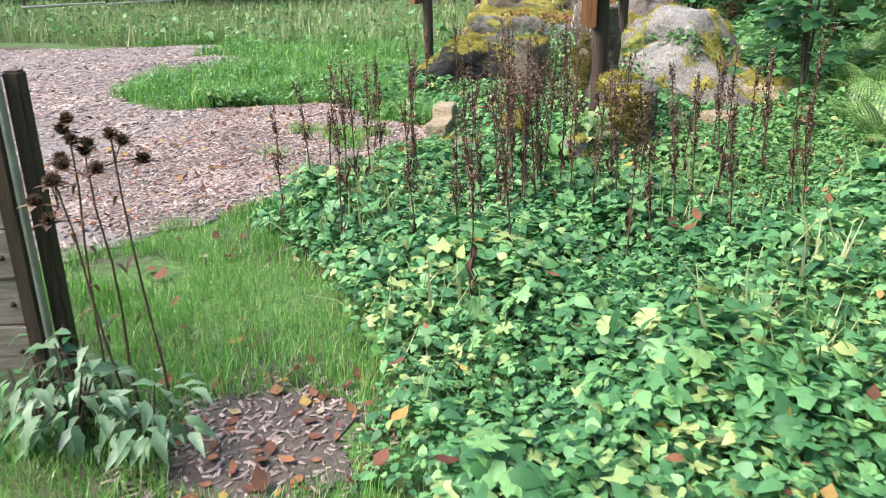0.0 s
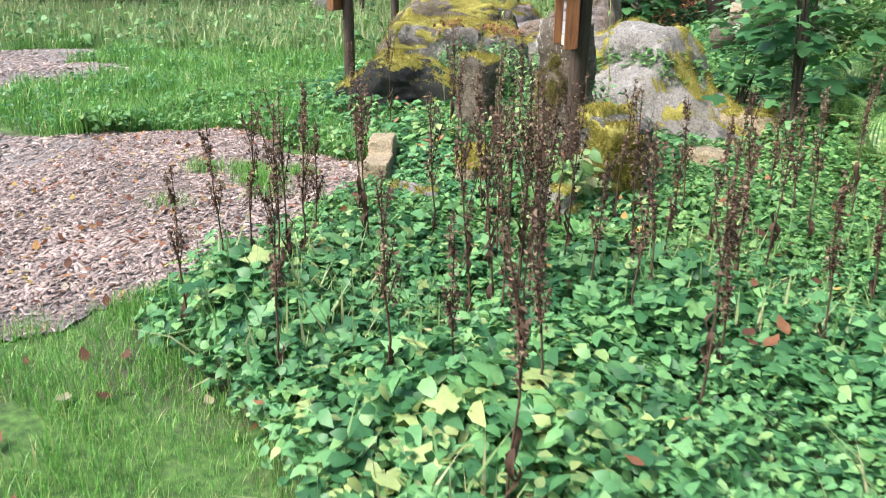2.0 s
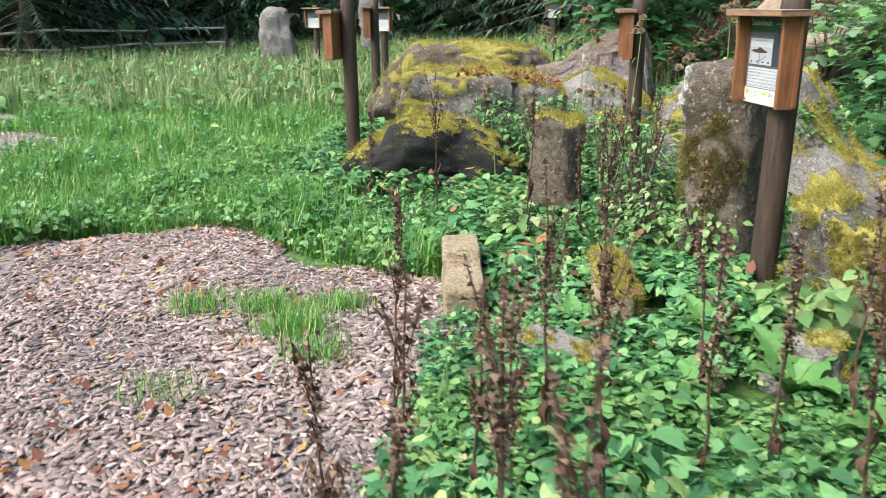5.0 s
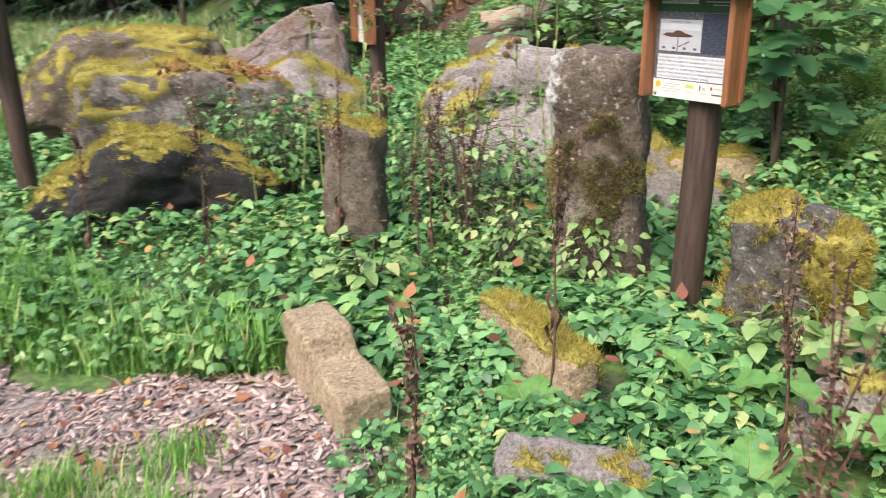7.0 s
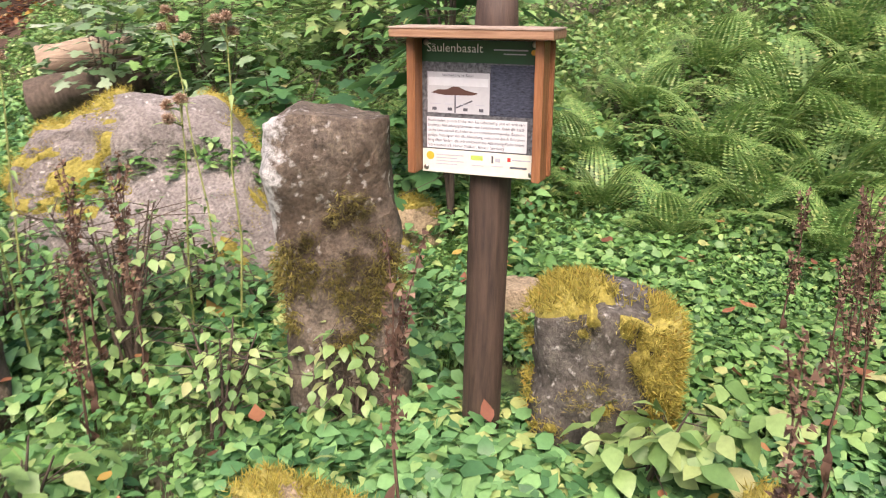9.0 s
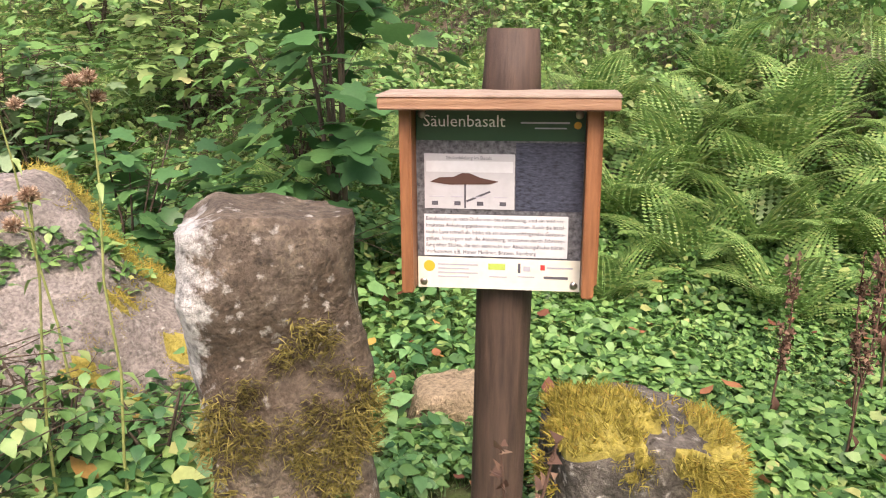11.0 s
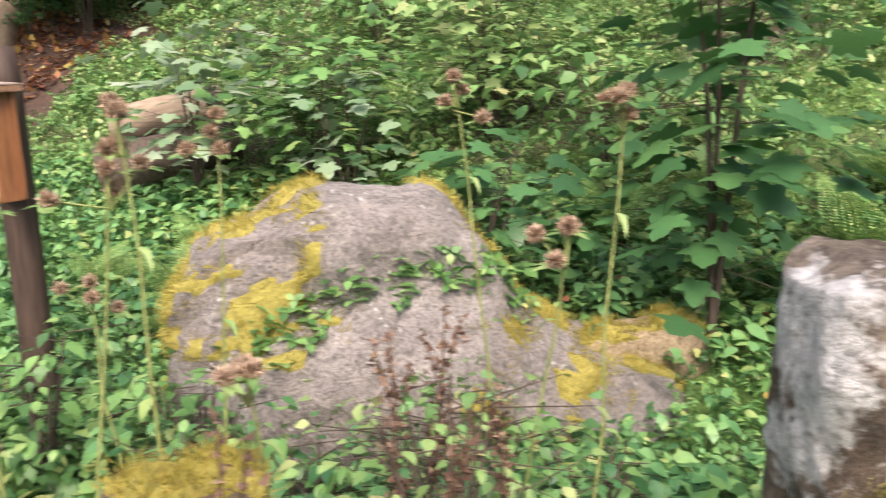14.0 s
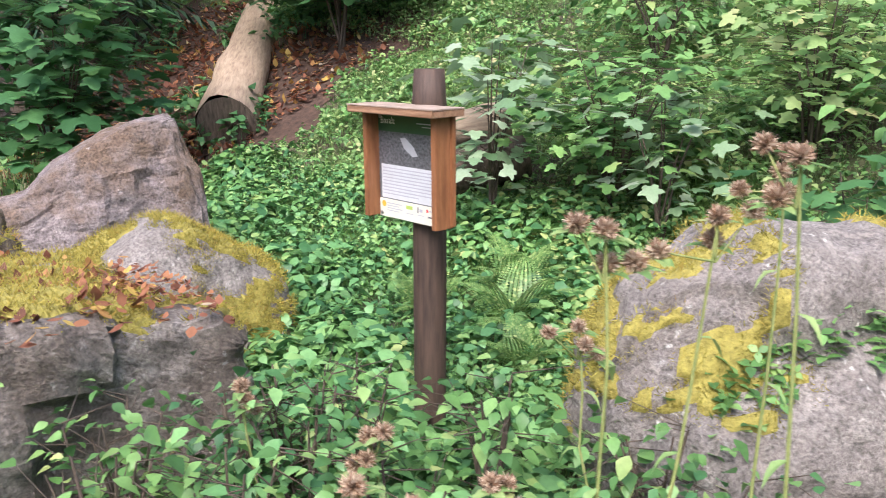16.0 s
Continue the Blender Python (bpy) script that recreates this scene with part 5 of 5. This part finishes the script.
for k, (sx, sy, hh) in enumerate(((0.66, -1.90, 0.34), (0.58, -1.78, 0.40), (0.96, -1.85, 0.28), (0.50, -1.95, 0.30))):
    shrub("silver_mugwort", sx, sy, hh, 0.24, 60, leaflet(0.12, 0.045, 0.5), M_SILVER if k < 3 else M_ELDER, "pale silvery herb leaves at the timber wall", 140 + k, 5, (0.6, 1.1), "herb", 0.2)


# ---- trees ----
def conifer(seed, H):
    g = np.random.default_rng(seed)
    s = thing("conifer", pose(0, 0, 0), "dark conifer at the edge of the wood", "tree", "conifers")
    v, t = joined([stick((0, 0, -.3), (0, 0, H * .5), .17, .11, 9), stick((0, 0, H * .5), (0, 0, H), .11, .01, 9)])
    mesh_ob("trunk", v, t, M_BARK, s)
    tv, tt, o = [], [], 0
    wood = []
    for z in np.arange(0.7, H - .3, 0.28):
        L = (H - z) * .30 + .4
        for a in g.uniform(0, 6.28, 5):
            d = np.array([math.cos(a), math.sin(a), -.28 - .1 * g.random()])
            LL = L * g.uniform(.7, 1.1)
            wood.append(stick((0, 0, z), d * LL + (0, 0, z), .02, .006, 3))
            for k in np.linspace(.15, 1, 16):
                c = d * LL * k + (0, 0, z)
                for sd in (-1, 1):
                    e = np.array([-d[1], d[0], 0]) * sd * (.32 * (1.05 - k) + .12) * g.uniform(.6, 1.2) + d * .16
                    e[2] -= g.uniform(.05, .2)
                    tv += [c - d * .06, c + d * .06, c + e]
                    tt.append((o, o + 1, o + 2))
                    o += 3
    mesh_ob("limb_work", *joined(wood), M_BARK, s)
    mesh_ob("crown", np.array(tv), np.array(tt), M_NEEDLE, s)
    return s


def broadleaf(seed, H):
    g = np.random.default_rng(seed)
    s = thing("beech", pose(0, 0, 0), "tall broadleaf tree with dark bark", "tree", "woodland trees")
    wood = [stick((0, 0, -.4), (g.normal(0, .1), g.normal(0, .1), H * .55), .20, .13, 10), stick((0, 0, H * .55), (g.normal(0, .3), 0, H), .13, .02, 8)]
    cl, ct, o = [], [], 0
    lv, lt = leaflet(.28, .2, .2)
    for i in range(26):
        z = H * g.uniform(.22, .95)
        a = g.uniform(0, 6.28)
        L = g.uniform(1.2, 2.8) * (1.2 - z / H * .6)
        end = np.array([math.cos(a) * L, math.sin(a) * L, z + L * .3])
        wood.append(stick((0, 0, z), end, .05, .012, 5))
        for _ in range(70):
            k = g.uniform(.35, 1.1)
            c = np.array([0, 0, z]) * (1 - k) + end * k + g.normal(0, .42, 3) * (1, 1, .6)
            cl.append(turned(lv, g.uniform(0, 6.28), g.normal(-.2, .4), c, g.uniform(.6, 1.2)))
            ct.append(lt + o)
            o += len(lv)
    mesh_ob("trunk", *joined(wood), M_BARK, s)
    mesh_ob("crown", np.concatenate(cl), np.concatenate(ct), M_DARK, s)
    return s


CON = [conifer(200 + k, 11 + 2 * k) for k in range(3)]
BRO = [broadleaf(210 + k, 11 + 2 * k) for k in range(2)]
g = np.random.default_rng(5)
spots = []
for k in range(26):
    a = radians(150 - 5.2 * k)
    rad = 27 + g.uniform(-2, 5)
    spots.append((-1 + rad * math.cos(a) * 0.95, 3 + rad * math.sin(a), "c"))
# beeches at (2.2, 16.4) and (4.4, 18.6) are added to shade the hazel corner
spots += [(-12.9, 18.9, "c"), (2.2, 16.4, "b"), (4.4, 18.6, "b"), (-16.5, 21.5, "c"), (-14.8, 20.5, "c"), (-12.5, 28, "c"), (-4, 30, "c"), (-1.5, 28, "c"), (1.5, 26, "c"), (4.0, 24.5, "c"), (5.2, 20.5, "c"), (7.0, 18.5, "b"), (3.2, 22, "b"), (10, 18, "b"), (15.5, 12, "b"), (19, 6, "b"),
          (18, 0, "b"), (14, -5, "b"), (12, -8, "b"), (-10, -10, "c"), (-3, -12, "b"), (4, -12, "b"), (-16, -4, "c"), (-20, 8, "c"), (7.6, 14.0, "b"), (2.4, 19.2, "c"), (15, 14, "b"), (17, 8, "b")]
nc = nb = 0
for tx, ty, kd in spots:
    m = pose(tx, ty, float(height(tx, ty)), 0, 0, (tx * 37 + ty * 61) % 360)
    pool, i = (CON, nc) if kd == "c" else (BRO, nb)
    src = pool[i % len(pool)]
    if i < len(pool):
        src.matrix_world = m
    else:
        copy_thing(src, m)
    nc, nb = nc + (kd == "c"), nb + (kd == "b")
# far wood that closes the clearing
n = 26000
a, rad = rng.uniform(0, 6.283, n), rng.uniform(36, 50, n)
px, py = -1 + rad * np.cos(a), 3 + rad * np.sin(a)
pts = np.stack([px, py, height(px, py) + rng.uniform(0, 1, n) ** 1.1 * 12], -1)
spread(leaflet(1.5, 1.1, 0.3), pts, "far_wood", M_NEEDLE, 0.6, 1.5, 0.8, "dense dark woodland around the clearing", "woodland")
n = 5000
a, rad = rng.uniform(0.2, 2.6, n), rng.uniform(23, 34, n)
px, py = -1 + rad * np.cos(a), 3 + rad * np.sin(a)
pts = np.stack([px, py, height(px, py) + rng.uniform(0, 1, n) ** 1.5 * 2.5], -1)
spread(leaflet(0.5, 0.36, 0.3), pts, "wood_edge_thicket", M_DARK, 0.6, 1.4, 0.6, "dark thicket along the edge of the wood", "woodland")

# ---- litter: chips, leaves, twigs ----
CHIP = (np.array([(-.5, -.5, 0), (.5, -.42, 0), (.46, .5, 0), (-.5, .4, 0), (-.45, -.4, 1), (.42, -.4, 1), (.42, .42, 1), (-.42, .4, 1)], float) * (0.016, 0.055, 0.004),
        np.array([(4, 5, 6), (4, 6, 7), (0, 1, 5), (0, 5, 4), (1, 2, 6), (1, 6, 5), (2, 3, 7), (2, 7, 6), (3, 0, 4), (3, 4, 7)]))
on_track = lambda x, y: inside(TRACK, *wob(x, y))
pts = field(26000, -2.8, 0.3, 0.2, 4.9, on_track, 0.018)
pts[:, 2] += rng.uniform(0, .012, len(pts))
spread(CHIP, pts, "wood_chips", M_CHIP, 0.4, 1.25, 0.22, "pinkish grey wood chips covering the path", "wood chips")
pts = field(22000, -9, 0, -2.5, 6, on_track, 0.018)
spread(CHIP, pts, "wood_chips", M_CHIP, 0.6, 1.7, 0.2, "pinkish grey wood chips covering the path", "wood chips")
spread(CHIP, field(12000, -16, -3, 3, 10, on_track, 0.018), "wood_chips", M_CHIP, 0.9, 2.4, 0.2, "pinkish grey wood chips covering the path", "wood chips")
LEAF = leaflet(0.07, 0.045, -0.2)
pts = field(1500, -3, 0.4, 0, 4.8, on_track, 0.03)
spread(LEAF, pts, "fallen_leaves", M_FALLEN, 0.4, 1.0, 0.3, "orange and brown fallen leaves on the chips", "fallen leaves")
pts = field(420, -1, 4, -3, 6, lambda x, y: ~on_track(x, y) & free(x, y), 0.16)
pts[:, 2] += np.where(inside(BED, pts[:, 0], pts[:, 1]), rng.uniform(0, .1, len(pts)), -0.13)
spread(LEAF, pts, "fallen_leaves", M_FALLEN, 0.6, 1.4, 0.4, "orange and yellow leaves fallen on the plants", "fallen leaves")
spread(LEAF, field(5000, 1.4, 5.8, 12.8, 18, lambda x, y: free(x, y), 0.05), "fallen_leaves", M_FALLEN, 0.8, 1.8, 0.5, "brown fallen leaves on the bank under the trees", "fallen leaves")
spread(ELDER3, field(2500, 1.4, 6.0, 12.6, 18, lambda x, y: np.sin(2.1 * x + y) + np.sin(1.7 * y - x) > 0.3), "bank_herbs", M_DARK, 1.0, 2.0, 0.4, "dark herbs scattered on the littered bank", "herbs")
pts = np.stack([rng.uniform(-.5, .48, 900), rng.normal(8.0, .22, 900), 0.84 + rng.uniform(0, .03, 900)], -1)
pts[:, 2] -= 0.16 * np.clip(pts[:, 0] + 0.1, 0, 1)
spread(LEAF, pts, "leaf_litter", M_FALLEN, 0.5, 1.0, 0.5, "red-brown leaf litter lying on the flat boulder", "fallen leaves")
soil = lambda x, y: ((x - 1.3) / 0.45) ** 2 + ((y + 1.65) / 0.6) ** 2 < 1.2
spread(CHIP, field(1800, 0.6, 2.0, -2.5, -0.9, soil, 0.012), "soil_litter", M_CHIP, 0.25, 0.8, 0.2, "small wood scraps on bare soil", "litter")
spread(LEAF, field(160, 0.6, 2.0, -2.5, -0.9, soil, 0.02), "fallen_leaves", M_FALLEN, 0.4, 1.0, 0.3, "brown and orange leaves on bare soil", "fallen leaves")
for k in range(46):
    g2 = np.random.default_rng(300 + k)
    tx, ty = g2.uniform(-3.2, -.1), g2.uniform(0.3, 4.4)
    if not bool(on_track(np.array([tx]), np.array([ty]))[0]):
        continue
    a, L = g2.uniform(0, 6.28), g2.uniform(.08, .34)
    mid = np.array([math.cos(a) * L * .5, math.sin(a) * L * .5 + g2.normal(0, .02), .012])
    v, t = joined([stick((0, 0, 0), mid, .005, .004, 5), stick(mid, (math.cos(a) * L, math.sin(a) * L, .002), .004, .002, 5)])
    tw = mesh_ob("twig", v, t, M_TWIG)
    tw.location = (tx, ty, float(height(tx, ty)) + .026)
    tagged(tw, "dry grey-brown twig lying on the wood chips", "twig", "twigs on the path")

# single chips beside the tan block, each a piece of the path
track = bpy.data.objects["path"]
chip_mesh = []
for k in range(3):
    me = bpy.data.meshes.new("wood_chip")
    me.from_pydata([tuple(c * (0.8 + 0.25 * k)) for c in CHIP[0]], [], [tuple(int(i) for i in f) for f in CHIP[1]])
    me.materials.append(M_CHIP)
    chip_mesh.append(me)
pts = field(420, -1.3, 0.0, 1.9, 3.4, on_track, 0.032)[:300]
for k, p in enumerate(pts):
    o = new("wood_chip", chip_mesh[k % 3])
    o.parent = track
    o.matrix_world = pose(*p, rng.normal(0, 9), rng.normal(0, 9), rng.uniform(0, 360))
